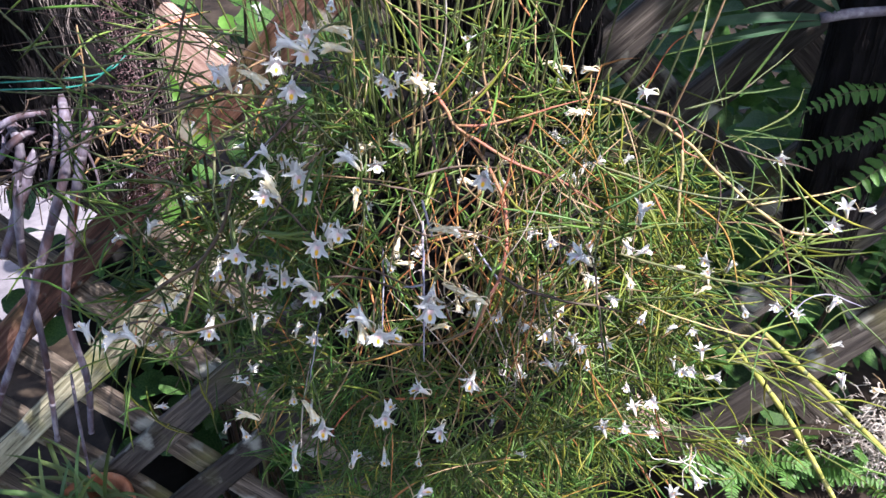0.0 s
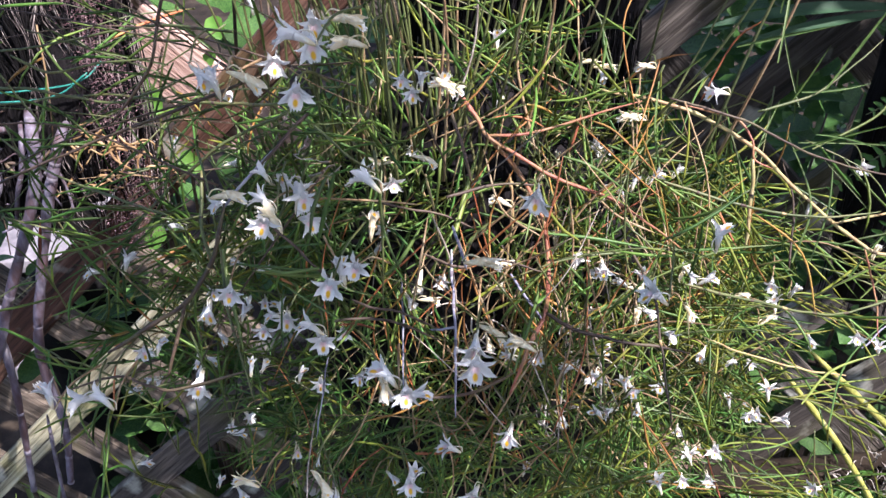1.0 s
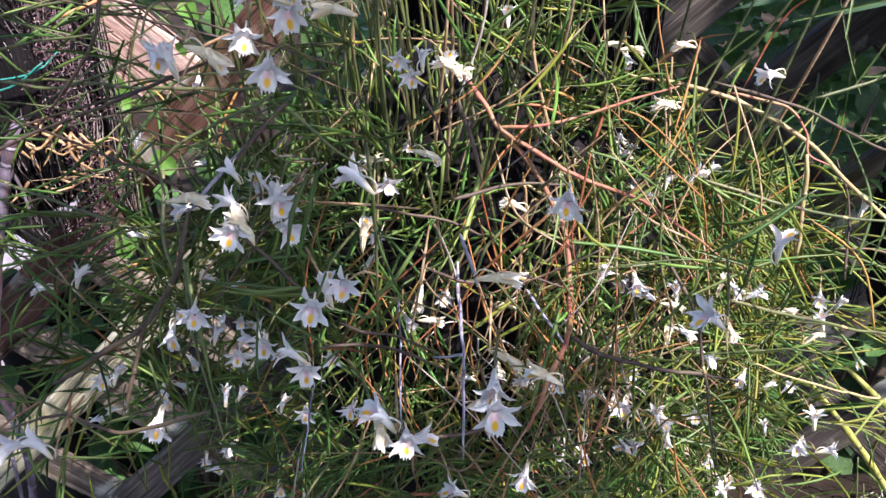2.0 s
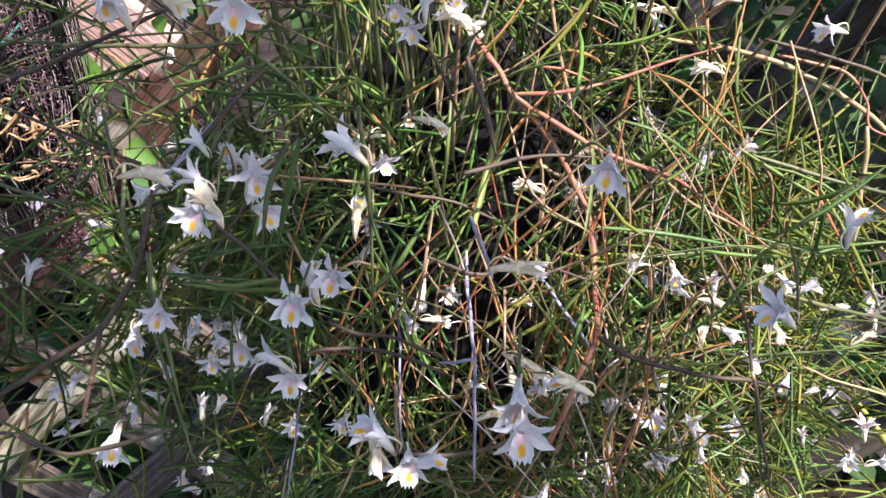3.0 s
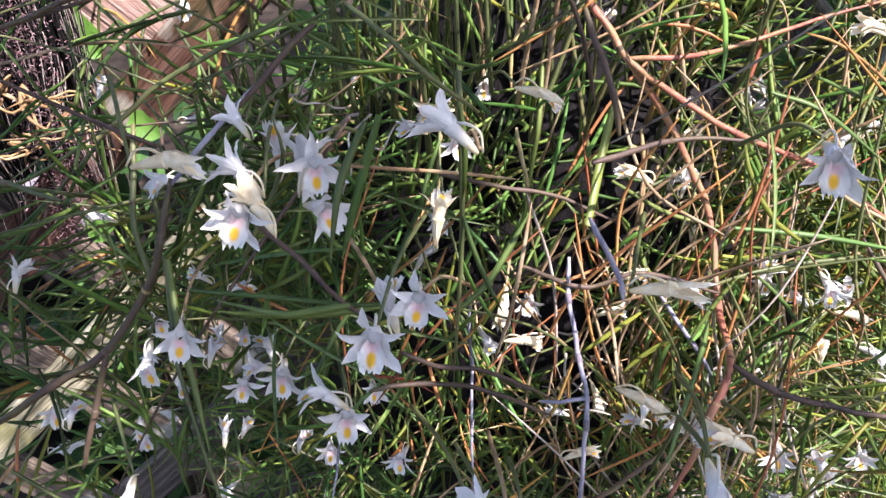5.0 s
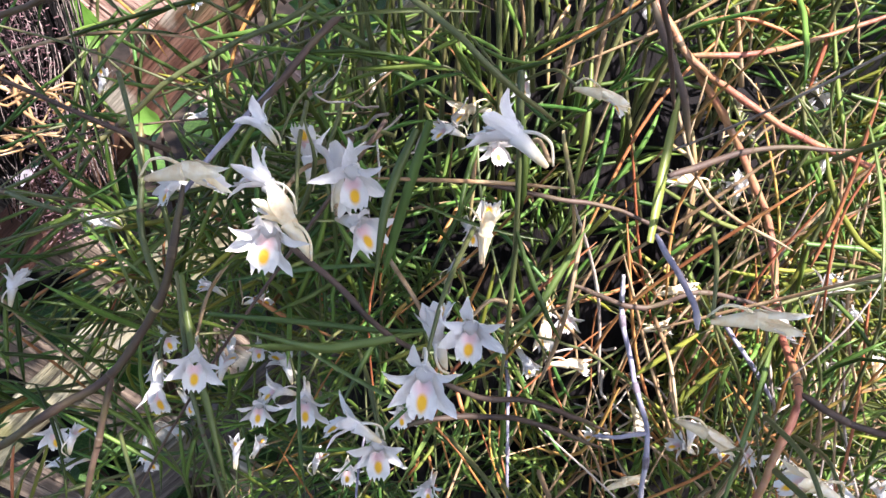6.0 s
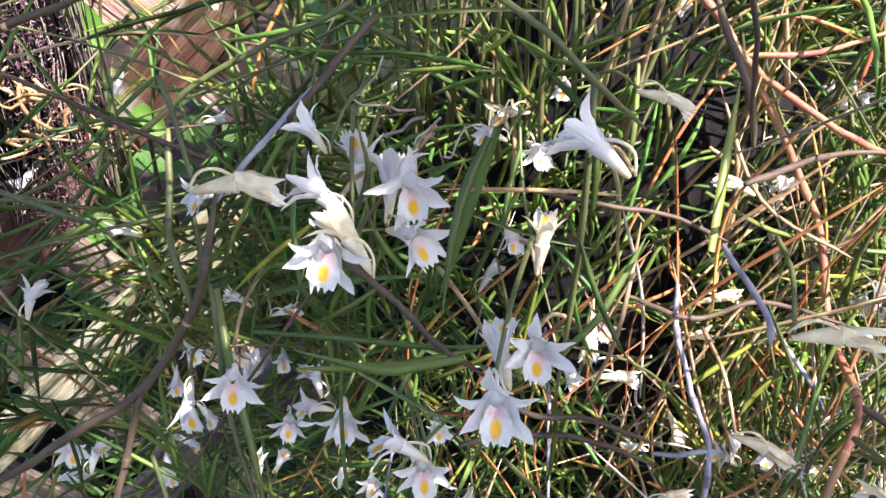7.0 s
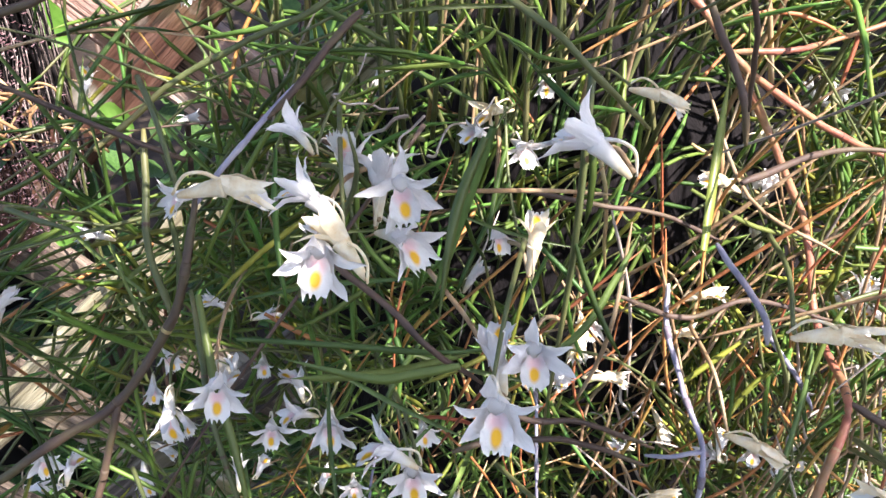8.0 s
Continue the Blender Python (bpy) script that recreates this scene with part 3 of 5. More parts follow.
for x, wide, high in ((0.51, 0.34, 0.66), (0.775, 0.19, 0.74)):
    s = Soup()
    block(s, (wide, 0.15, high), 0.10, int(x * 9))
    bank = tagged(new("rock", s.mesh("rock", SOIL)), "dark mossy boulder under the sunlit ferns" if x < 0.6 else "taller dark boulder with dry roots over it", "rock", "boulders")
    bank.matrix_basis = pose(x, 0.90, high / 2 - 0.005, 0, 0, 4)

# dry tangled roots by the ferns
litter = Soup()
for i in range(760):
    p = [Vector((0.64 + r.gauss(0, 0.045), 0.86 + r.gauss(0, 0.02), 0.73 + r.gauss(0, 0.045)))]
    for k in range(3):
        p.append(p[-1] + Vector((r.uniform(-0.014, 0.014), r.uniform(-0.01, 0.01), r.uniform(-0.014, 0.014))))
    tube(litter, glide(p, 3), r.choice((0.0003, 0.0004, 0.0006, 0.0011)), 4)
tagged(new("dry_roots", litter.mesh("dry_roots", DEAD)), "tangle of dry pale roots and dead leaves", "roots", kind="stuff")

# grassy plant in a terracotta pot, low beside the trellis


def pot(name, label, at, r0, r1, h, mat, rim=True):
    t = thing(name, label, "flower pot", at)
    prof = [(r0 * 0.9, 0), (r0, 0.004), (r1 * 0.97, h * 0.82)] + ([(r1 * 1.07, h * 0.83), (r1 * 1.09, h * 0.99), (r1 * 1.0, h)] if rim else [(r1, h)]) + [(r1 * 0.9, h * 0.98), (r1 * 0.86, h * 0.8)]
    s, n = Soup(), 40
    vv = [Vector((math.cos(2 * math.pi * k / n) * q, math.sin(2 * math.pi * k / n) * q, z)) for q, z in prof for k in range(n)]
    ff = [(i * n + k, i * n + (k + 1) % n, (i + 1) * n + (k + 1) % n, (i + 1) * n + k) for i in range(len(prof) - 1) for k in range(n)]
    ff.append(tuple(range(n - 1, -1, -1)))
    s.add(vv, ff)
    part("body", s, mat, t)
    s = Soup()
    s.add([Vector((math.cos(2 * math.pi * k / n) * r1 * 0.87, math.sin(2 * math.pi * k / n) * r1 * 0.87, h * 0.82 + 0.004 * noise.noise(Vector((k * 0.7, 0, 0))))) for k in range(n)] + [Vector((0, 0, h * 0.86))],
          [(k, (k + 1) % n, n) for k in range(n)])
    part("soil", s, SOIL, t)
    return t


pot("clay_pot", "weathered orange terracotta pot with a grassy plant", (-0.56, 0.92, 0.0), 0.045, 0.058, 0.51, TERRACOTTA)
grass = thing("grassy_plant", "plant with narrow green arching leaves in a clay pot", "plant", (-0.57, 0.91, 0.49))
r = random.Random(33)
for i in range(46):
    s = Soup()
    a = r.uniform(0, 6.28)
    way = (math.cos(a) * 0.9 - 0.6, math.sin(a) * 0.7 - 0.3, r.uniform(0.3, 1.1))
    blade(s, (r.uniform(-0.05, 0.05), r.uniform(-0.05, 0.05), 0), way, (0, -0.4, 1), r.uniform(0.10, 0.2), r.uniform(0.006, 0.010), (0, 0, -0.9), 6, 0.25)
    part("leaf", s, LEAF_ONE, grass)
# added black pot that stands in for the dark behind the slats
pot("dark_gap_pot", "black pot added to fill a shaded gap behind the trellis", (-0.63, 1.30, 0.0), 0.075, 0.10, 0.74, POT)

# ---------------------------------------------------------------- shrubs behind the trellis
broad = []
for i in range(4):
    s = Soup()
    oval(s, (0, 0, 0), (1, 0, 0), (0, 0, 1), 1.0, 0.62 + 0.08 * i, (0.0, 0.1 * (i - 1.5), -0.5), 6, 0.12)
    broad.append(s.mesh("broad_leaf", BROAD))


def shrub(at, spread, count, size, label, seed):
    r = random.Random(seed)
    t = thing("shrub", label, "shrub", at, "shrubs behind the trellis")
    for i in range(count):
        o = Vector((r.gauss(0, spread[0]), r.gauss(0, spread[1]), abs(r.gauss(spread[2], spread[2] * 0.45))))
        d = Vector((r.uniform(-1, 1), r.uniform(-1, 0.4), r.uniform(-0.5, 0.7))).normalized()
        up = Vector((r.uniform(-0.4, 0.6), r.uniform(-0.9, 0.1), 1)).normalized()
        y2 = up.cross(d).normalized()
        m = Matrix((d, y2, d.cross(y2))).transposed().to_4x4()
        m.translation = o
        part("leaf", broad[r.randrange(4)], None, t).matrix_basis = m @ Matrix.Scale(size * r.uniform(0.6, 1.3), 4)
    for i in range(9):
        s = Soup()
        e = Vector((r.gauss(0, spread[0]), r.gauss(0, spread[1]), spread[2] * r.uniform(0.8, 1.5)))
        tube(s, glide([(0, 0, 0), e * 0.5 + Vector((0, 0, 0.05)), e], 5), lambda q: 0.006 * (1 - 0.7 * q), 6)
        part("twig", s, STEM_DARK, t)
    return t


shrub((0.62, 1.50, 0.0), (0.30, 0.14, 0.75), 330, 0.07, "leafy green shrub behind the trellis, partly sunlit", 51)
shrub((-0.40, 1.20, 0.0), (0.13, 0.06, 0.55), 150, 0.06, "low leafy green shrub behind the trellis", 52)
shrub((-0.35, 1.60, 0.0), (0.10, 0.08, 0.85), 70, 0.06, "leafy green shrub behind the bricks", 53)
shrub((-0.30, 1.16, 0.0), (0.10, 0.05, 0.5), 90, 0.055, "dark leafy shrub close behind the trellis", 58)
shrub((0.55, 1.13, 0.0), (0.22, 0.04, 0.8), 170, 0.06, "dark leafy shrub close behind the trellis", 59)
shrub((0.05, 1.45, 0.0), (0.40, 0.12, 0.55), 300, 0.08, "dark leafy shrub in shade behind the trellis", 54)

shrub((-0.36, 1.10, 0.0), (0.05, 0.02, 1.10), 34, 0.045, "thin climbing plant with bright green leaves behind the trellis", 60)

climber = thing("climber", "climbing plant with a few sunlit lobed green leaves on the trellis", "climbing plant", (-0.31, 0.965, 0.0))
s = Soup()
tube(s, glide([(0, 0.06, 0), (0.01, 0.05, 0.5), (-0.02, 0.02, 0.95), (0.0, 0.01, 1.2), (0.05, 0.01, 1.34)], 6), lambda q: 0.0022 * (1 - 0.5 * q), 6)
part("vine", s, STEM_GREEN, climber)
for x, y, z, wx, wz, ln in ((-0.025, -0.01, 1.238, 0.9, -0.6, 0.048), (0.075, 0.0, 1.305, 0.4, -0.9, 0.024), (0.062, 0.005, 1.255, 0.5, 0.6, 0.018), (0.01, 0.01, 1.14, 0.8, -0.3, 0.03), (-0.03, 0.01, 1.05, -0.5, -0.8, 0.035), (-0.19, 0.0, 1.20, -0.5, 0.6, 0.055)):
    s = Soup()
    oval(s, (x, y, z), (wx, -0.1, wz), (0.1, -0.8, 0.5), ln, ln * 0.8, (0, -0.2, -0.2), 9, 0.16)
    part("leaf", s, CLIMBER, climber)

s = Soup()
r = random.Random(81)
for i in range(7000):
    o = Vector((r.uniform(-0.35, 2.6), r.uniform(1.75, 3.4), 0))
    if ((o.x - 1.1) / 1.5) ** 2 + ((o.y - 2.2) / 1.1) ** 2 + 0.4 * noise.noise(o * 2.0) > 1.0 and o.y > 2.0:
        continue
    # raised at right to hold sky light off the trellis
    o.z = r.uniform(0.0, (0.8 if o.x < 0.3 else 1.5) + 0.35 * noise.noise(o * 2.3))
    oval(s, o, (r.uniform(-1, 1), r.uniform(-1, 0.5), r.uniform(-0.5, 0.5)), (0.1, -0.5, 1), r.uniform(0.05, 0.10), r.uniform(0.03, 0.06), (0, 0, -0.4), 3)
tagged(new("hedge", s.mesh("hedge", BROAD)), "low dark green leafy growth behind the trellis", "hedge", kind="stuff")

# unseen tree, added so its crown throws broken shade on the clump's face
shade_tree = thing("tree", "unseen leafy tree added before the trellis to cast shade", "tree", (-1.6, -0.9, 0.0))
s = Soup()
tube(s, glide([(0, 0, 0), (0.05, 0.02, 0.8), (0.12, 0.1, 1.5), (0.3, 0.2, 2.0), (0.7, 0.4, 2.3)], 6), lambda q: 0.085 * (1 - 0.6 * q), 12)
part("trunk", s, STEM_DARK, shade_tree)
for end in ((1.5, 1.4, 2.25), (2.1, 1.0, 2.3), (1.0, 1.5, 2.2), (2.3, 0.4, 2.3), (1.5, 0.5, 2.45), (2.75, 0.6, 2.3), (1.9, -0.2, 2.3)):
    s = Soup()
    tube(s, glide([(0.28, 0.18, 1.95), Vector(end) * 0.55 + Vector((0.05, 0.0, 0.98)), end], 6), lambda q: 0.028 * (1 - 0.75 * q), 8)
    part("limb", s, STEM_DARK, shade_tree)
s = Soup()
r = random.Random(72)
# edge of the wanted shade at 1.25 m height; the crown follows it
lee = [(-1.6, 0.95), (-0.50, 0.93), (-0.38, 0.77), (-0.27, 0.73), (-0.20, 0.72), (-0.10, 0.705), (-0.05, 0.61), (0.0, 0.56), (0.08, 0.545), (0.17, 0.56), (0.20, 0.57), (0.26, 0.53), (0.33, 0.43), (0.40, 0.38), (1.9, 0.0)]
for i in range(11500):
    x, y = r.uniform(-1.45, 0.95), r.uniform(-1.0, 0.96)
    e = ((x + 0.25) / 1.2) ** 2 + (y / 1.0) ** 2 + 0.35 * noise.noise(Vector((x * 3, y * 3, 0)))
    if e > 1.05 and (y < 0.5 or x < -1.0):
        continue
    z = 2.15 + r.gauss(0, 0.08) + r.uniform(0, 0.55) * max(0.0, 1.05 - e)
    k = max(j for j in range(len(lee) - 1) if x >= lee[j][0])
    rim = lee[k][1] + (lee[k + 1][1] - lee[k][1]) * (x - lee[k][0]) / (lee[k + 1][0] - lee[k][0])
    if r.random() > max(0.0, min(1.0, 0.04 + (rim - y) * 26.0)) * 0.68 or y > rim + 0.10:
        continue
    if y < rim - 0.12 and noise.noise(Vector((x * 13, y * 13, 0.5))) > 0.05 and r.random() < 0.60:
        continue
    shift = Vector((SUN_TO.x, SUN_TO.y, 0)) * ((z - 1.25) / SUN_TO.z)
    oval(s, Vector((x, y, z)) + shift - shade_tree.location, (r.uniform(-1, 1), r.uniform(-1, 1), r.uniform(-0.7, 0.3)), (0.1, 0.2, 1), r.uniform(0.05, 0.09), r.uniform(0.025, 0.045), (0, 0, -0.4), 3)
tagged(part("crown", s, BROAD, shade_tree), kind="stuff")

# unseen tree, added behind the trellis to shade its upper part
tree = thing("tree", "unseen leafy tree added behind the trellis to shade it", "tree", (1.35, 2.0, 0.0))
s = Soup()
tube(s, glide([(0, 0, 0), (0.03, -0.02, 0.8), (-0.02, -0.1, 1.5), (-0.1, -0.3, 2.1), (-0.2, -0.5, 2.6)], 6), lambda q: 0.075 * (1 - 0.6 * q), 12)
part("trunk", s, STEM_DARK, tree)
for end in ((-0.55, -1.2, 2.2), (-0.35, -1.45, 2.12), (-0.7, -0.7, 2.3), (-0.1, -1.0, 2.4), (-0.6, -0.2, 2.35)):
    s = Soup()
    tube(s, glide([(-0.05, -0.2, 1.85), Vector(end) * 0.5 + Vector((-0.03, -0.1, 1.05)), end], 6), lambda q: 0.025 * (1 - 0.75 * q), 8)
    part("limb", s, STEM_DARK, tree)
s = Soup()
r = random.Random(71)
for i in range(14000):
    o = Vector((r.uniform(-1.05, 1.4), r.uniform(-1.80, 1.9), 2.2))
    e = ((o.x - 0.15) / 1.2) ** 2 + (o.y / 2.05) ** 2 + 0.25 * noise.noise(o * 2.0)
    # crown cut back here so sun still reaches the right side
    if e > 1.05 or o.y < -1.58 and o.x > -0.2 or o.y < -1.62:
        continue
    o.z += r.gauss(0, 0.10) + r.uniform(0, 0.8) * max(0.0, 1.05 - e)
    if noise.noise(o * 3.1) < -0.48:
        continue
    oval(s, o, (r.uniform(-1, 1), r.uniform(-1, 1), r.uniform(-0.7, 0.3)), (0.1, 0.2, 1), r.uniform(0.05, 0.1), r.uniform(0.03, 0.05), (0, 0, -0.4), 3)
tagged(part("crown", s, BROAD, tree), kind="stuff")

# ---------------------------------------------------------------- the flowering orchid
orchid = thing("orchid", "large hanging clump of needle-leaved orchid with many small white flowers", "orchid plant", (0.06, 0.74, 1.12))
HOME = Matrix.Translation(-Vector((0.06, 0.74, 1.12)))


def here(ob):
    """Puts a part that was built in world places under the orchid."""
    ob.matrix_basis = HOME
    return ob


# flower pieces, shared by all flowers; a flower opens along its own +x, its back sepal points to +z
def tepal_mesh(name, length, width, flare, seed, mat):
    """A pointed tepal: its foot keeps to the tube, its end flares away from the axis (+z) and curls a little."""
    s = Soup()
    vv, ff = [], []
    p, w, segs = Vector((0, 0, 0)), Vector((1, 0, 0)), 9
    twist = 0.16 * math.sin(seed * 2.3)
    for i in range(segs + 1):
        t = i / segs
        half = 0.5 * width * (0.62 + 0.38 * math.sin(min(1, t / 0.38) * math.pi / 2)) * (1 if t < 0.38 else max(0.03, 1 - ((t - 0.38) / 0.62) ** 1.7))
        nrm = Vector((-w.z, 0, w.x))
        for k in (-1, -0.5, 0, 0.5, 1):
            vv.append(p + Vector((0, half * k + twist * length * t * t * 0.4, 0)) - nrm * half * (0.55 * k * k * (1 - 0.5 * t)) + nrm * half * twist * k * t)
        p = p + w * (length / segs)
        w = (w + Vector((0, 0, flare / segs * (1.5 if 0.2 < t < 0.75 else 0.5)))).normalized()
    for i in range(segs):
        for k in range(4):
            a1 = i * 5 + k
            ff.append((a1, a1 + 1, a1 + 6, a1 + 5))
    s.add(vv, ff)
    for v in s.v:
        v += noise.noise_vector(v * 320 + Vector((seed, 0, 0))) * 0.0007 + noise.noise_vector(v * 110 + Vector((0, seed * 3.3, 0))) * 0.0009
    return s.mesh(name, mat)


def lip_mesh(curl, seed):
    s = Soup()
    n, cols = 9, 9
    vv, ff = [], []
    p, w = Vector((0, 0, 0)), Vector((1, 0, 0.1)).normalized()
    for i in range(n + 1):
        t = i / n
        half = 0.0042 * (0.45 + 0.75 * math.sin(min(1.0, t * 1.25) * math.pi * 0.62)) * (1.0 if t < 0.8 else 1.0 - 0.45 * (t - 0.8) / 0.2)
        nrm = Vector((-w.z, 0, w.x))
        for k in range(cols):
            q = 2 * k / (cols - 1) - 1
            frill = 0.0006 * math.sin(k * 4.1 + i * 2.3 + seed) * (abs(q) ** 3 + t ** 4)
            vv.append(p + Vector((0, q * half, 0)) + nrm * (0.0022 * q * q * (1 - 0.75 * t) + frill) + w * frill * 1.5)
        p = p + w * (0.0105 / n)
        w = (w + Vector((0, 0, -curl / n))).normalized()
    for i in range(n):
        for k in range(cols - 1):
            a = i * cols + k
            ff.append((a, a + 1, a + cols + 1, a + cols))
    s.add(vv, ff)
    return s.mesh("lip", LIP)


def spur_mesh(name, mat, seed):
    """Tube of the flower with its blunt chin behind and the thin stalk."""
    s = Soup()
    line = glide([(-0.0135, 0, -0.0046), (-0.0100, 0, -0.0032), (-0.0062, 0, -0.0017), (-0.0036, 0, -0.0009), (-0.0022, 0, -0.0005)], 4)
    tube(s, line, lambda q: (0.0006 + 0.0023 * q ** 0.75) * (1 if q < 0.86 else 1 - 0.6 * ((q - 0.86) / 0.14) ** 2), 12)
    stalk = glide([(-0.004, 0, 0.001), (-0.008, 0, 0.0022), (-0.012, 0.0006 * seed, 0.001), (-0.0145, 0.001 * seed, -0.004)], 4)
    tube(s, stalk, lambda q: 0.00052 - 0.00015 * q, 6)
    return s.mesh(name, mat)


SEPALS = {"open": [tepal_mesh("sepal", 0.0138, 0.0054, f, i, PETAL) for i, f in enumerate((0.9, 1.15, 1.4))],
          "half": [tepal_mesh("sepal", 0.0130, 0.0054, f, i, PETAL) for i, f in enumerate((0.35, 0.55, 0.75))],
          "wilted": [tepal_mesh("sepal", 0.0130, 0.0052, f, i + 3, FADED) for i, f in enumerate((0.3, 0.6, 0.9))],
          "closed": [tepal_mesh("sepal", 0.0130, 0.0047, f, i, FADED) for i, f in enumerate((0.0, 0.12, 0.25))]}
PETALS = {"open": [tepal_mesh("petal", 0.0134, 0.0043, f, i + 7, PETAL) for i, f in enumerate((0.8, 1.1, 1.35))],
          "half": [tepal_mesh("petal", 0.0125, 0.0046, f, i + 7, PETAL) for i, f in enumerate((0.3, 0.5, 0.7))],
          "wilted": [tepal_mesh("petal", 0.0122, 0.0040, f, i + 5, FADED) for i, f in enumerate((0.25, 0.55, 0.85))],
          "closed": [tepal_mesh("petal", 0.0120, 0.0046, f, i + 7, FADED) for i, f in enumerate((0.0, 0.1, 0.2))]}
LIPS = [lip_mesh(c, i) for i, c in enumerate((0.8, 1.2, 0.5))]
SPURS = [spur_mesh("flower", SPUR, i) for i in (-1, 1)]
FADED_SPURS = [spur_mesh("flower", FADED, i) for i in (-1, 1)]
frng = random.Random(99)
FLOWERS, STEM_POINTS = [], []


def bloom(x, y, z, turn, rise, kind):
    """One flower, its mouth towards turn and rise (degrees)."""
    r = frng
    d = Vector((math.cos(radians(turn)) * math.cos(radians(rise)), math.sin(radians(turn)) * math.cos(radians(rise)), math.sin(radians(rise))))
    up = Vector((r.uniform(-0.25, 0.25), r.uniform(-0.1, 0.25), 1.0))
    if abs(rise) > 62:
        up = Vector((r.uniform(-0.3, 0.3), 0.9, 0.45 if rise < 0 else -0.4))
    s = up.cross(d).normalized()
    m = Matrix((d, s, d.cross(s))).transposed().to_4x4()
    size = (r.uniform(0.86, 0.98) if y < 0.565 else r.uniform(0.62, 0.80)) * (1.04 if kind == "closed" else 1.0)
    m.translation = Vector((x, y, z)) - d * 0.002
    old = kind in ("closed", "wilted")
    f = part("flower", (FADED_SPURS if old else SPURS)[r.randrange(2)], None, orchid)
    f.matrix_basis = HOME @ m @ Matrix.Scale(size * (0.92 if kind == "half" else 1.0), 4)
    wide = {"open": r.uniform(15, 26), "half": r.uniform(9, 16), "wilted": r.uniform(7, 13), "closed": r.uniform(2, 6)}[kind]
    v = r.randrange(3)
    for phi, name in ((0, "sepal"), (68, "petal"), (-68, "petal"), (126, "sepal"), (-126, "sepal")):
        th = wide + r.gauss(0, 5.5)
        ob = part(name, (SEPALS if name == "sepal" else PETALS)[kind][(v + (abs(phi) > 100)) % 3], None, f)
        ob.matrix_basis = pose(0, 0, 0, -phi + r.uniform(-12, 12)) @ Matrix.Translation((-0.0036, 0, 0.0020)) @ pose(0, 0, 0, 0, -th, r.gauss(0, 7)) @ Matrix.Diagonal((r.uniform(0.86, 1.10), r.uniform(0.85, 1.12), 1, 1))
    FLOWERS.append(Vector((x, y, z)))
    s = Soup()
    inner = m.to_3x3().inverted()
    to = inner @ Vector((r.uniform(-0.02, 0.02), r.uniform(0.03, 0.055), r.uniform(-0.025, 0.012)))
    a0 = Vector((-0.0135, 0, -0.003))
    tube(s, glide([a0, a0 + to * 0.4 + inner @ Vector((0, 0, 0.006)), a0 + to], 5), lambda q: 0.0006 + 0.0003 * q, 5)
    part("stalk", s, STEM_GREEN if r.random() < 0.6 else STRAW, f)
    lp = part("lip", LIPS[r.randrange(3)], None, f, "white lip with a yellow blotch")
    lp.matrix_basis = Matrix.Translation((-0.0002, 0, -0.0016)) @ pose(0, 0, 0, 0, {"open": 22, "half": 10, "wilted": 6, "closed": 2}[kind] + r.uniform(-5, 8), 0) @ Matrix.Diagonal((0.86, 0.80, 0.85, 1))


def stem(mat, r0, r1, *points):
    """A main stem with knotted joints."""
    s = Soup()
    line = glide(points, 9)
    total = sum((line[i + 1] - line[i]).length for i in range(len(line) - 1))
    joints = max(1.0, total / 0.028)
    line = [p + noise.noise_vector(p * 45) * 0.0012 + noise.noise_vector(p * 130) * 0.0004 for p in line]
    tube(s, line, lambda q: (0.72 if mat == STEM_PINK else 0.66 if mat == STEM_GREY else 0.80) * (r0 + (r1 - r0) * q) * (0.5 + 0.5 * min(1.0, q * 12, (1 - q) * 7)) * (1 + 0.22 * max(0.0, math.cos(q * joints * 2 * math.pi)) ** 8), 8)
    if mat in (STEM_PINK, STEM_GREY):
        STEM_POINTS.extend(line[::3])
    st = here(part("stem", s, mat, orchid))
    for i in range(1, int(joints)):
        if r0 < 0.0012:
            break
        q = i / joints * (len(line) - 1)
        k = min(len(line) - 2, int(q))
        p, w = line[k].lerp(line[k + 1], q - k), (line[k + 1] - line[k]).normalized()
        s = Soup()
        rad = (r0 + (r1 - r0) * i / joints) * (0.82 if mat == STEM_PINK else 0.96)
        tube(s, [p - w * 0.0013, p - w * 0.0004, p + w * 0.0006, p + w * 0.0030], lambda v: rad * (1.0 - 0.22 * abs(v - 0.35)), 8)
        part("node_sheath", s, SHEATH if mat == STEM_GREY else STEM_TAN if i % 3 == 0 else STEM_DARK, st)


def long_leaf(mat, width, *points):
    """A single long channelled leaf along a line, pointed at its end."""
    s = Soup()
    line = glide(points, 7)
    n = len(line)
    vv, ff = [], []
    for i, p in enumerate(line):
        q = i / (n - 1)
        w = (line[min(n - 1, i + 1)] - line[max(0, i - 1)]).normalized()
        side = w.cross(Vector((0.15, -0.8, 0.55))).normalized()
        nrm = side.cross(w)
        half = 0.37 * width * (0.7 + 0.3 * min(1, q * 4)) * (1 if q < 0.45 else max(0.04, 1 - ((q - 0.45) / 0.55) ** 2.4))
        vv += [p - side * half, p - side * half * 0.6 - nrm * half * 0.6, p - nrm * half * 0.75, p + side * half * 0.6 - nrm * half * 0.6, p + side * half, p + nrm * half * 0.3]
    for i in range(n - 1):
        for k in range(6):
            a, b = i * 6 + k, i * 6 + (k + 1) % 6
            ff.append((a, b, b + 6, a + 6))
    s.add(vv, ff)
    here(part("leaf", s, mat, orchid))


bloom(-0.103, 0.565, 1.344, 144, 26, "open")
bloom(-0.109, 0.530, 1.346, -6, -7, "closed")
bloom(-0.099, 0.539, 1.340, 154, 19, "open")
bloom(-0.091, 0.525, 1.338, 139, 24, "wilted")
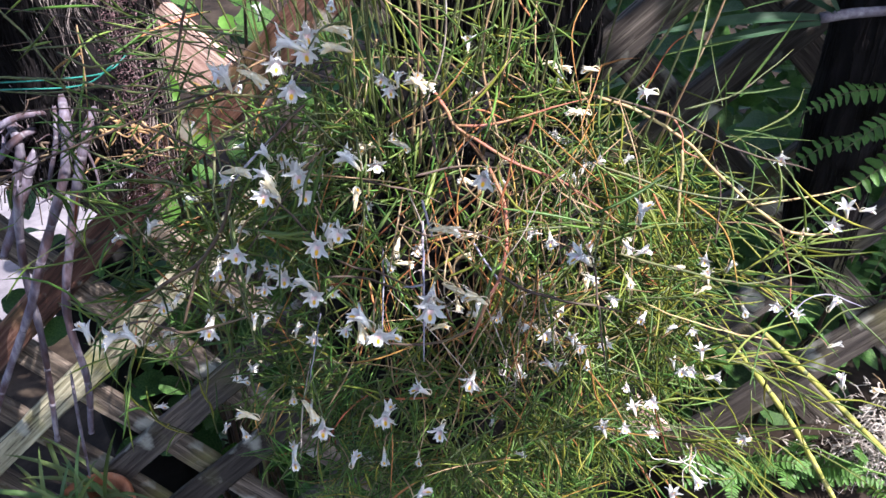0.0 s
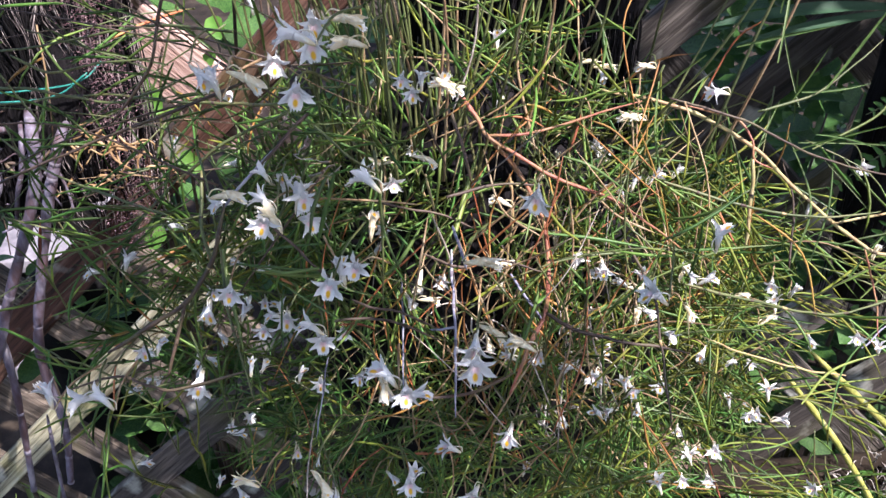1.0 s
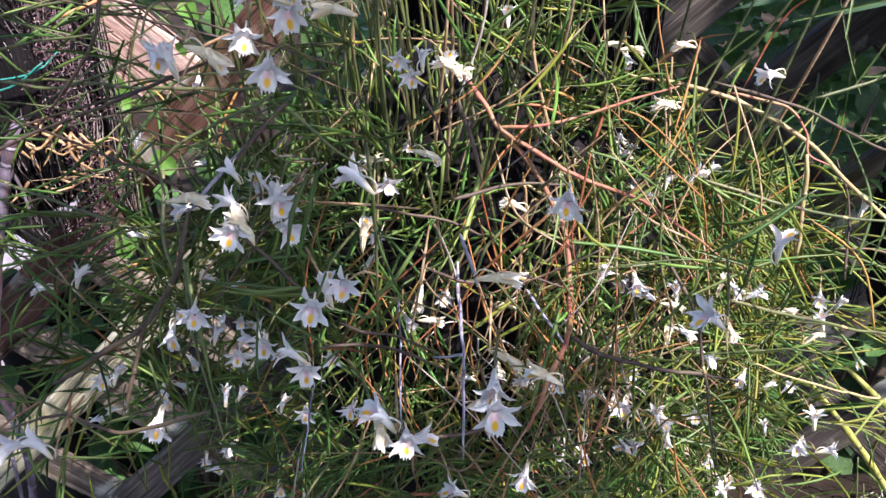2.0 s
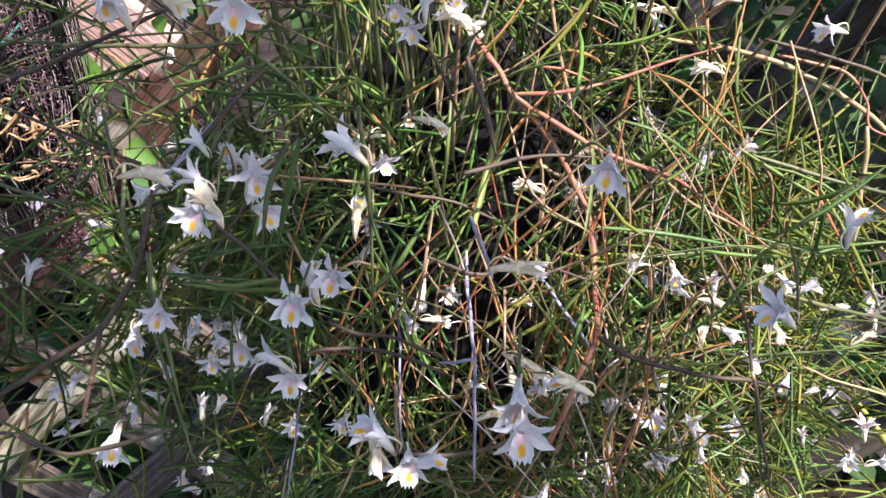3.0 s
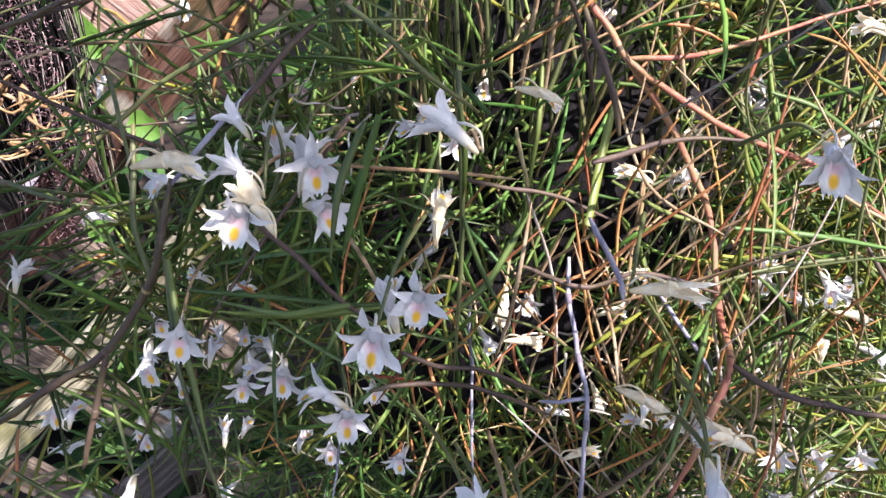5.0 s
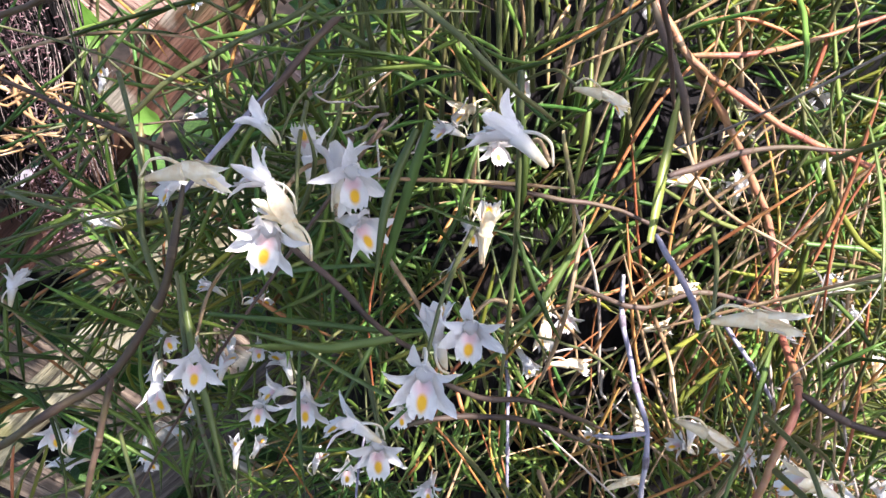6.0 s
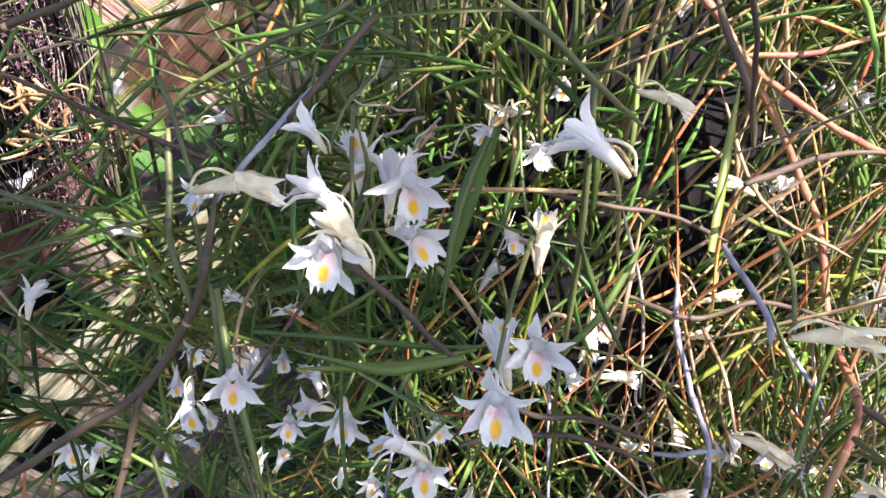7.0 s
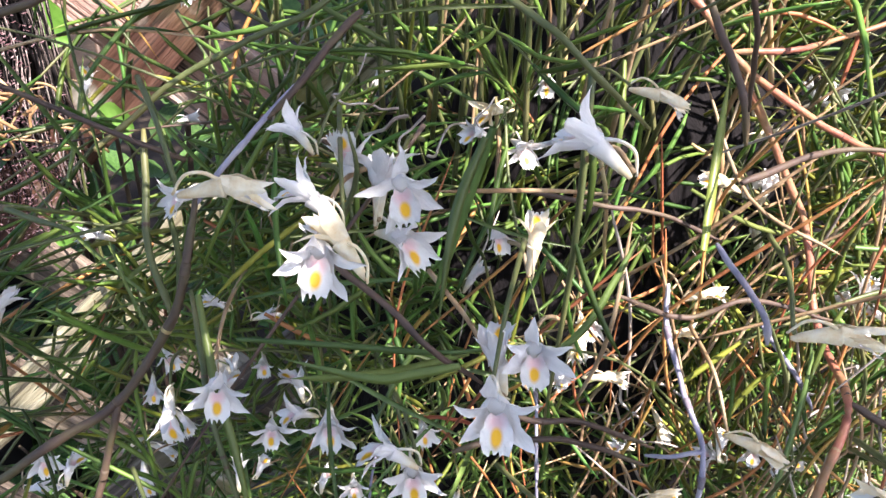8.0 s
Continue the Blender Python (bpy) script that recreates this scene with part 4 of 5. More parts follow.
bloom(-0.093, 0.518, 1.334, -89, -2, "open")
bloom(-0.088, 0.562, 1.337, 114, 73, "half")
bloom(-0.079, 0.559, 1.334, 85, 39, "open")
bloom(-0.074, 0.542, 1.336, -87, -2, "open")
bloom(-0.072, 0.545, 1.319, -52, 2, "open")
bloom(-0.209, 0.726, 1.285, 81, 63, "half")
bloom(-0.169, 0.741, 1.255, 8, -5, "half")
bloom(-0.149, 0.611, 1.292, -140, 1, "open")
bloom(-0.197, 0.651, 1.251, -151, 19, "half")
bloom(-0.079, 0.733, 1.281, 45, 44, "half")
bloom(-0.037, 0.525, 1.361, 153, 14, "open")
bloom(-0.049, 0.620, 1.310, -149, 15, "half")
bloom(-0.041, 0.648, 1.303, -152, -6, "wilted")
bloom(-0.028, 0.628, 1.297, -74, -9, "open")
bloom(-0.016, 0.660, 1.308, -95, -19, "half")
bloom(-0.000, 0.570, 1.345, -26, -23, "closed")
bloom(-0.036, 0.560, 1.311, 74, 58, "wilted")
bloom(-0.037, 0.618, 1.266, -72, -5, "half")
bloom(0.043, 0.628, 1.284, -179, 13, "wilted")
bloom(0.108, 0.761, 1.198, -14, -10, "closed")
bloom(0.092, 0.677, 1.222, 106, 53, "closed")
bloom(0.132, 0.693, 1.255, 43, 49, "half")
bloom(0.083, 0.673, 1.278, 5, 8, "closed")
bloom(0.096, 0.721, 1.270, 89, 54, "closed")
bloom(0.126, 0.731, 1.272, 161, 51, "half")
bloom(0.135, 0.728, 1.264, -20, 9, "half")
bloom(-0.224, 0.626, 1.240, 56, 44, "open")
bloom(-0.226, 0.614, 1.159, -69, 6, "open")
bloom(-0.198, 0.585, 1.193, 34, 50, "half")
bloom(-0.248, 0.652, 1.095, -165, -13, "half")
bloom(-0.185, 0.610, 1.150, -83, -34, "half")
bloom(-0.165, 0.617, 1.213, -58, -2, "half")
bloom(-0.179, 0.628, 1.183, -82, -29, "half")
bloom(-0.129, 0.547, 1.264, -79, -3, "open")
bloom(-0.147, 0.643, 1.188, 99, 44, "half")
bloom(-0.147, 0.632, 1.187, 40, 48, "half")
bloom(-0.133, 0.636, 1.189, -82, -1, "half")
bloom(-0.117, 0.614, 1.205, 150, 55, "open")
bloom(-0.114, 0.575, 1.225, -163, 11, "open")
bloom(-0.124, 0.590, 1.199, -84, 8, "open")
bloom(-0.099, 0.561, 1.231, -87, -8, "open")
bloom(-0.083, 0.541, 1.245, 176, 18, "open")
bloom(-0.072, 0.540, 1.230, -87, 7, "open")
bloom(-0.098, 0.636, 1.104, -86, -2, "open")
bloom(-0.066, 0.585, 1.200, -82, -3, "open")
bloom(-0.148, 0.625, 1.139, 76, 71, "half")
bloom(-0.139, 0.632, 1.132, 36, 51, "half")
bloom(-0.151, 0.562, 1.235, -83, -34, "half")
bloom(-0.172, 0.641, 1.149, -52, -25, "half")
bloom(-0.122, 0.618, 1.234, -12, 9, "half")
bloom(-0.149, 0.631, 1.232, 179, 27, "half")
bloom(-0.052, 0.519, 1.306, 99, 59, "half")
bloom(-0.043, 0.514, 1.306, -94, 13, "open")
bloom(-0.055, 0.492, 1.310, -93, 7, "open")
bloom(0.004, 0.623, 1.217, -105, -1, "open")
bloom(-0.011, 0.586, 1.241, -100, -44, "closed")
bloom(-0.016, 0.585, 1.226, -60, -27, "half")
bloom(0.000, 0.573, 1.238, -10, -12, "closed")
bloom(0.015, 0.599, 1.172, -168, 14, "half")
bloom(0.027, 0.569, 1.179, 1, 10, "closed")
bloom(0.035, 0.512, 1.311, -8, -10, "closed")
bloom(0.099, 0.601, 1.253, 39, 59, "open")
bloom(0.120, 0.641, 1.213, -122, -7, "open")
bloom(0.174, 0.697, 1.154, -104, -30, "half")
bloom(0.057, 0.595, 1.180, 64, 51, "half")
bloom(0.051, 0.593, 1.173, -177, 24, "open")
bloom(0.073, 0.595, 1.167, -107, 2, "open")
bloom(0.098, 0.611, 1.143, -164, -8, "half")
bloom(0.107, 0.616, 1.142, -15, 16, "half")
bloom(0.052, 0.622, 1.234, -5, 3, "closed")
bloom(0.047, 0.626, 1.210, -5, 3, "wilted")
bloom(0.131, 0.622, 1.153, -110, -6, "half")
bloom(0.049, 0.500, 1.263, 179, 14, "wilted")
bloom(0.040, 0.612, 1.164, -67, -41, "wilted")
bloom(-0.042, 0.635, 1.239, 11, 41, "half")
bloom(-0.125, 0.561, 1.402, -49, -39, "half")
bloom(-0.064, 0.510, 1.415, -81, -15, "open")
bloom(-0.017, 0.593, 1.387, -94, -15, "open")
bloom(-0.011, 0.596, 1.377, -89, -11, "open")
bloom(-0.161, 0.730, 1.320, -82, -31, "half")
bloom(0.004, 0.599, 1.384, -171, 23, "wilted")
bloom(0.013, 0.595, 1.380, -30, -31, "closed")
bloom(0.049, 0.734, 1.313, 15, 59, "half")
bloom(0.121, 0.742, 1.340, -8, -4, "closed")
bloom(0.131, 0.718, 1.345, -12, -10, "closed")
bloom(0.127, 0.721, 1.335, -74, -37, "half")
bloom(0.125, 0.628, 1.347, -177, 4, "wilted")
bloom(0.178, 0.621, 1.366, -167, -2, "open")
bloom(0.123, 0.712, 1.286, 178, 40, "half")
bloom(0.134, 0.714, 1.276, -45, -23, "half")
bloom(0.056, 0.489, 1.365, -102, -10, "open")
bloom(0.071, 0.655, 1.263, -161, -10, "half")
bloom(0.077, 0.650, 1.269, 33, 54, "half")
bloom(0.145, 0.655, 1.286, 39, 50, "half")
bloom(0.150, 0.613, 1.312, 8, 30, "half")
bloom(0.138, 0.672, 1.265, 148, 52, "half")
bloom(0.172, 0.541, 1.314, 40, 57, "open")
bloom(-0.145, 0.503, 1.225, -93, -22, "open")
bloom(-0.283, 0.696, 1.043, -12, 11, "half")
bloom(-0.291, 0.762, 0.996, 59, 62, "half")
bloom(-0.192, 0.626, 1.124, -70, -35, "half")
bloom(-0.169, 0.658, 1.043, -52, -22, "half")
bloom(-0.183, 0.645, 1.046, -87, -12, "open")
bloom(-0.169, 0.631, 1.053, -9, 2, "half")
bloom(-0.110, 0.629, 1.126, 20, 57, "half")
bloom(-0.027, 0.468, 1.270, 175, 40, "open")
bloom(-0.025, 0.470, 1.251, -67, -49, "wilted")
bloom(-0.013, 0.457, 1.261, -88, 2, "open")
bloom(-0.005, 0.474, 1.247, -2, 15, "half")
bloom(0.139, 0.647, 1.200, 177, 22, "half")
bloom(0.151, 0.626, 1.223, 109, 75, "open")
bloom(0.148, 0.603, 1.223, -15, -22, "closed")
bloom(0.154, 0.635, 1.177, 71, 60, "closed")
bloom(0.119, 0.482, 1.312, -167, 29, "open")
bloom(0.236, 0.642, 1.189, -6, -2, "closed")
bloom(0.262, 0.657, 1.186, -109, -18, "open")
bloom(0.186, 0.641, 1.217, 46, 54, "closed")
bloom(0.179, 0.597, 1.238, -65, -33, "half")
bloom(0.193, 0.598, 1.237, -12, 21, "half")
bloom(0.042, 0.539, 1.236, -22, -30, "closed")
bloom(0.074, 0.576, 1.184, -97, -11, "half")
bloom(0.024, 0.436, 1.309, -96, -18, "open")
bloom(0.024, 0.424, 1.310, -95, -2, "open")
bloom(0.105, 0.652, 1.046, -53, -42, "open")
bloom(0.123, 0.634, 1.114, -101, -7, "half")
bloom(0.115, 0.568, 1.140, -162, 37, "half")
bloom(0.136, 0.580, 1.160, 142, 73, "open")
bloom(0.145, 0.581, 1.146, -66, -25, "open")
bloom(0.158, 0.609, 1.099, -99, -36, "half")
bloom(0.169, 0.598, 1.136, -106, -4, "open")
bloom(0.207, 0.647, 1.037, -98, -6, "half")
bloom(0.260, 0.684, 1.043, 111, 73, "half")
bloom(0.247, 0.664, 1.103, 10, 32, "half")
bloom(0.267, 0.630, 1.105, 109, 81, "open")
bloom(0.240, 0.593, 1.109, -124, -4, "open")
bloom(-0.117, 0.660, 1.417, 131, 60, "half")
bloom(-0.046, 0.575, 1.446, -87, -47, "half")
bloom(-0.061, 0.484, 1.456, -178, 9, "open")
bloom(-0.058, 0.545, 1.438, -82, -13, "open")
bloom(-0.058, 0.533, 1.431, -82, -29, "open")
bloom(-0.037, 0.552, 1.438, -10, -17, "closed")
bloom(-0.046, 0.550, 1.428, -173, 0, "wilted")
bloom(-0.085, 0.564, 1.410, -90, -12, "open")
bloom(-0.122, 0.563, 1.405, 138, 51, "open")
bloom(-0.092, 0.538, 1.410, -22, -31, "closed")
bloom(-0.004, 0.588, 1.394, 56, 61, "open")
bloom(0.009, 0.603, 1.385, 67, 64, "half")
bloom(0.018, 0.616, 1.372, -21, -22, "wilted")
bloom(0.045, 0.705, 1.376, 93, 79, "open")
bloom(0.137, 0.648, 1.373, -165, -2, "wilted")
bloom(0.058, 0.778, 1.301, 55, 74, "half")
bloom(0.134, 0.645, 1.339, -176, 5, "wilted")
bloom(0.197, 0.726, 1.255, 16, 40, "half")
bloom(0.313, 0.668, 1.285, -107, -10, "open")
bloom(0.292, 0.690, 1.242, 28, 64, "half")
bloom(0.355, 0.620, 1.268, -132, 64, "open")
bloom(0.349, 0.620, 1.249, -112, 3, "open")
bloom(0.377, 0.620, 1.264, -12, -2, "half")
bloom(0.380, 0.734, 1.170, 41, 55, "closed")
bloom(0.267, 0.659, 1.173, 130, 73, "open")
bloom(0.307, 0.708, 1.147, 9, 48, "half")
bloom(0.269, 0.659, 1.154, 5, 23, "closed")
bloom(0.322, 0.623, 1.161, -109, 0, "open")
bloom(0.350, 0.638, 1.142, -126, 70, "open")
bloom(0.323, 0.688, 1.102, -80, -24, "half")
bloom(0.365, 0.609, 1.178, 11, 49, "half")
bloom(0.373, 0.596, 1.141, -3, 10, "half")
bloom(0.387, 0.600, 1.098, 129, 59, "half")
bloom(0.408, 0.580, 1.103, -173, 8, "wilted")
bloom(0.258, 0.618, 1.086, -108, -4, "open")
bloom(0.287, 0.627, 1.072, -12, 8, "open")
bloom(0.322, 0.617, 0.998, -157, 13, "open")
bloom(0.209, 0.619, 1.041, -174, 76, "open")
bloom(0.218, 0.588, 1.076, -100, 2, "open")
bloom(0.172, 0.575, 1.057, 164, 69, "open")
bloom(0.194, 0.580, 1.050, -99, 3, "open")
bloom(0.236, 0.629, 0.994, -90, -9, "open")
bloom(0.232, 0.529, 1.023, 81, 81, "open")
bloom(0.256, 0.537, 1.027, -59, -29, "half")
bloom(0.127, 0.587, 1.120, -157, -5, "open")
bloom(0.050, 0.541, 1.140, -109, -18, "open")
bloom(0.006, 0.536, 1.138, -171, 22, "open")
bloom(-0.017, 0.496, 1.144, -87, 1, "open")
bloom(-0.014, 0.506, 1.146, 45, 63, "half")
bloom(-0.064, 0.460, 1.182, -46, -41, "wilted")
bloom(-0.059, 0.460, 1.167, -82, -9, "open")
bloom(-0.108, 0.550, 1.051, 110, 73, "half")
bloom(-0.107, 0.542, 1.036, -72, -22, "half")
bloom(0.025, 0.512, 1.112, -105, -6, "open")
bloom(-0.260, 0.635, 1.013, -7, 2, "half")
bloom(-0.224, 0.698, 0.920, 24, 56, "half")
bloom(-0.168, 0.599, 1.012, -50, -26, "half")
bloom(-0.137, 0.518, 1.124, 176, 9, "wilted")
bloom(-0.228, 0.485, 1.242, 141, 56, "open")
bloom(-0.212, 0.482, 1.234, -154, -7, "open")
bloom(-0.198, 0.483, 1.239, 167, 29, "open")
bloom(-0.268, 0.646, 1.212, -154, 3, "open")
bloom(0.104, 0.600, 0.990, -24, -1, "half")
bloom(0.077, 0.653, 0.986, 27, 61, "half")
bloom(-0.028, 0.560, 1.023, -87, -35, "half")
bloom(-0.055, 0.560, 1.027, 26, 59, "half")
bloom(0.002, 0.580, 0.999, -88, -34, "half")
bloom(0.013, 0.484, 1.073, 11, 46, "half")
bloom(0.093, 0.573, 1.124, -88, -3, "half")
bloom(0.114, 0.575, 1.165, -108, -5, "open")
bloom(0.172, 0.597, 1.186, -52, -4, "open")
bloom(0.151, 0.585, 1.216, -27, -27, "half")
bloom(0.111, 0.568, 1.264, -87, -24, "open")
bloom(0.204, 0.621, 1.146, -121, -15, "half")
bloom(0.275, 0.688, 1.078, -81, -4, "open")
bloom(0.293, 0.724, 0.995, -69, 28, "half")
bloom(0.186, 0.604, 1.199, -55, -40, "wilted")
bloom(0.240, 0.680, 0.984, -110, 11, "wilted")
bloom(-0.106, 0.620, 1.028, -98, -47, "half")
bloom(-0.124, 0.628, 1.033, -77, -17, "wilted")
bloom(-0.169, 0.656, 1.047, -136, -28, "half")
bloom(-0.056, 0.574, 1.167, -107, -10, "open")
bloom(-0.191, 0.662, 1.108, -16, -26, "half")
bloom(-0.037, 0.590, 1.041, -46, -24, "half")
stem(STEM_DARK, 0.0020, 0.0019, (-0.223, 0.557, 1.207), (-0.190, 0.564, 1.226), (-0.167, 0.570, 1.240), (-0.149, 0.578, 1.264), (-0.142, 0.585, 1.283), (-0.138, 0.598, 1.301))
stem(STEM_DARK, 0.0017, 0.0015, (-0.167, 0.570, 1.240), (-0.176, 0.561, 1.214), (-0.186, 0.555, 1.187))
stem(STEM_GREEN, 0.0016, 0.0015, (-0.159, 0.629, 1.309), (-0.157, 0.602, 1.281), (-0.149, 0.582, 1.265))
stem(STEM_DARK, 0.0018, 0.0015, (-0.084, 0.641, 1.345), (-0.091, 0.632, 1.341), (-0.105, 0.618, 1.330), (-0.115, 0.612, 1.321))
stem(STEM_GREY, 0.0015, 0.0016, (-0.106, 0.618, 1.330), (-0.118, 0.611, 1.319), (-0.127, 0.604, 1.310), (-0.139, 0.596, 1.298))
stem(STEM_GREEN, 0.0015, 0.0013, (-0.179, 0.634, 1.298), (-0.172, 0.637, 1.303), (-0.140, 0.640, 1.326), (-0.103, 0.640, 1.344), (-0.091, 0.645, 1.350))
stem(STEM_DARK, 0.0015, 0.0013, (0.013, 0.593, 1.367), (0.018, 0.582, 1.351), (0.021, 0.575, 1.342), (0.024, 0.573, 1.330))
stem(STEM_DARK, 0.0012, 0.0011, (-0.061, 0.528, 1.256), (-0.049, 0.533, 1.255), (-0.034, 0.536, 1.252), (-0.016, 0.541, 1.241), (0.004, 0.543, 1.228))
stem(STEM_DARK, 0.0012, 0.0010, (-0.050, 0.532, 1.271), (-0.038, 0.533, 1.264), (-0.019, 0.538, 1.255), (0.006, 0.546, 1.233))
stem(STEM_DARK, 0.0012, 0.0010, (-0.092, 0.533, 1.323), (-0.081, 0.527, 1.315), (-0.070, 0.521, 1.307), (-0.055, 0.518, 1.294))
stem(STEM_DARK, 0.0011, 0.0008, (-0.036, 0.579, 1.312), (-0.012, 0.576, 1.308), (0.009, 0.577, 1.302), (0.027, 0.577, 1.293))
stem(STEM_GREY, 0.0014, 0.0012, (0.051, 0.584, 1.252), (0.062, 0.574, 1.239), (0.074, 0.572, 1.219))
stem(STEM_DARK, 0.0012, 0.0010, (-0.007, 0.568, 1.280), (0.018, 0.571, 1.267), (0.040, 0.573, 1.271), (0.073, 0.576, 1.259))
stem(STEM_TAN, 0.0013, 0.0010, (0.008, 0.710, 1.323), (0.000, 0.701, 1.311), (-0.001, 0.698, 1.289))
stem(STEM_TAN, 0.0014, 0.0011, (0.058, 0.690, 1.264), (0.077, 0.683, 1.254), (0.102, 0.678, 1.230), (0.124, 0.669, 1.201))
stem(STEM_TAN, 0.0012, 0.0009, (-0.021, 0.723, 1.272), (-0.007, 0.698, 1.237), (0.001, 0.692, 1.212))
stem(STEM_GREEN, 0.0013, 0.0009, (-0.140, 0.579, 1.279), (-0.133, 0.552, 1.256), (-0.126, 0.535, 1.230), (-0.117, 0.522, 1.194))
stem(STEM_TAN, 0.0014, 0.0010, (0.054, 0.656, 1.289), (0.057, 0.648, 1.260), (0.054, 0.644, 1.235), (0.050, 0.628, 1.194))
stem(STEM_TAN, 0.0012, 0.0008, (-0.005, 0.621, 1.308), (-0.000, 0.616, 1.282), (0.004, 0.619, 1.251))
stem(STEM_TAN, 0.0013, 0.0009, (-0.036, 0.656, 1.305), (-0.036, 0.640, 1.282), (-0.038, 0.636, 1.258))
stem(STEM_GREY, 0.0012, 0.0009, (-0.024, 0.607, 1.233), (-0.023, 0.585, 1.200), (-0.023, 0.560, 1.162))
stem(STEM_GREY, 0.0011, 0.0008, (-0.086, 0.623, 1.147), (-0.091, 0.605, 1.120), (-0.097, 0.587, 1.093))
stem(STEM_DARK, 0.0015, 0.0012, (0.054, 0.561, 1.184), (0.030, 0.540, 1.187), (0.003, 0.523, 1.197), (-0.027, 0.524, 1.199))
stem(STEM_DARK, 0.0013, 0.0010, (0.127, 0.587, 1.277), (0.144, 0.567, 1.248), (0.149, 0.547, 1.218), (0.156, 0.517, 1.173))
stem(STEM_TAN, 0.0017, 0.0015, (0.118, 0.682, 1.342), (0.171, 0.667, 1.335), (0.222, 0.652, 1.312), (0.262, 0.641, 1.277), (0.309, 0.630, 1.241), (0.330, 0.627, 1.236), (0.354, 0.628, 1.236))
stem(STEM_TAN, 0.0012, 0.0008, (0.284, 0.631, 1.261), (0.337, 0.645, 1.262), (0.377, 0.659, 1.264))
stem(STEM_PINK, 0.0012, 0.0007, (0.309, 0.630, 1.241), (0.321, 0.621, 1.209), (0.324, 0.602, 1.181))
stem(STEM_TAN, 0.0018, 0.0015, (0.220, 0.638, 1.309), (0.221, 0.630, 1.279), (0.220, 0.620, 1.246))
stem(STEM_PINK, 0.0013, 0.0008, (0.173, 0.658, 1.340), (0.205, 0.654, 1.333), (0.219, 0.646, 1.321), (0.221, 0.638, 1.309), (0.233, 0.634, 1.303))
stem(STEM_GREEN, 0.0014, 0.0008, (0.147, 0.612, 1.308), (0.201, 0.603, 1.294), (0.257, 0.608, 1.281), (0.302, 0.610, 1.283))
stem(STEM_GREEN, 0.0013, 0.0006, (0.216, 0.638, 1.345), (0.258, 0.646, 1.356), (0.300, 0.665, 1.383))
stem(STEM_DARK, 0.0012, 0.0008, (0.152, 0.623, 1.361), (0.200, 0.616, 1.348), (0.250, 0.612, 1.324), (0.316, 0.613, 1.304))
stem(STEM_DARK, 0.0011, 0.0007, (0.259, 0.629, 1.223), (0.262, 0.656, 1.264), (0.255, 0.672, 1.288))
stem(STEM_GREEN, 0.0014, 0.0009, (0.166, 0.573, 1.250), (0.225, 0.583, 1.227), (0.282, 0.595, 1.207), (0.347, 0.620, 1.207))
stem(STEM_GREY, 0.0011, 0.0007, (0.349, 0.659, 1.121), (0.390, 0.687, 1.127), (0.444, 0.697, 1.103))
stem(STEM_TAN, 0.0011, 0.0007, (0.326, 0.631, 1.116), (0.288, 0.618, 1.134), (0.231, 0.609, 1.159), (0.192, 0.601, 1.184))
stem(STEM_GREEN, 0.0013, 0.0007, (-0.080, 0.582, 1.378), (-0.143, 0.600, 1.371), (-0.213, 0.621, 1.369), (-0.287, 0.635, 1.356), (-0.331, 0.635, 1.358))
stem(STEM_DARK, 0.0013, 0.0009, (-0.096, 0.571, 1.399), (-0.157, 0.578, 1.374), (-0.225, 0.582, 1.347), (-0.294, 0.584, 1.316), (-0.324, 0.576, 1.305))
stem(STEM_GREEN, 0.0012, 0.0008, (-0.117, 0.606, 1.414), (-0.176, 0.626, 1.411), (-0.243, 0.639, 1.396), (-0.314, 0.653, 1.384))
stem(STEM_DARK, 0.0014, 0.0010, (-0.143, 0.581, 1.450), (-0.151, 0.578, 1.428), (-0.160, 0.572, 1.402), (-0.189, 0.575, 1.371))
stem(STEM_GREEN, 0.0012, 0.0007, (-0.259, 0.615, 1.398), (-0.234, 0.610, 1.389), (-0.205, 0.613, 1.392), (-0.157, 0.597, 1.403))
stem(STEM_GREEN, 0.0013, 0.0009, (-0.320, 0.623, 1.374), (-0.255, 0.613, 1.376), (-0.192, 0.600, 1.373), (-0.129, 0.594, 1.398))
stem(STEM_GREEN, 0.0012, 0.0008, (-0.163, 0.561, 1.314), (-0.208, 0.585, 1.315), (-0.260, 0.612, 1.321), (-0.306, 0.644, 1.334))
stem(STEM_GREEN, 0.0012, 0.0008, (-0.294, 0.614, 1.432), (-0.266, 0.598, 1.408), (-0.250, 0.592, 1.381), (-0.238, 0.590, 1.360))
stem(STEM_DARK, 0.0013, 0.0009, (-0.111, 0.493, 1.247), (-0.162, 0.501, 1.225), (-0.203, 0.521, 1.219), (-0.241, 0.530, 1.199))
stem(STEM_GREY, 0.0014, 0.0014, (0.013, 0.552, 1.310), (0.018, 0.530, 1.306), (0.021, 0.526, 1.296))
stem(STEM_GREY, 0.0014, 0.0012, (0.012, 0.575, 1.278), (0.012, 0.570, 1.266), (0.013, 0.551, 1.255), (0.014, 0.530, 1.250), (0.014, 0.523, 1.225), (0.014, 0.517, 1.185))
stem(STEM_GREY, 0.0013, 0.0010, (0.014, 0.530, 1.250), (0.006, 0.530, 1.248), (-0.002, 0.533, 1.245))
stem(STEM_PINK, 0.0021, 0.0015, (0.014, 0.645, 1.362), (0.028, 0.632, 1.346), (0.036, 0.622, 1.336), (0.056, 0.626, 1.320), (0.085, 0.622, 1.303), (0.127, 0.626, 1.282), (0.179, 0.624, 1.243))
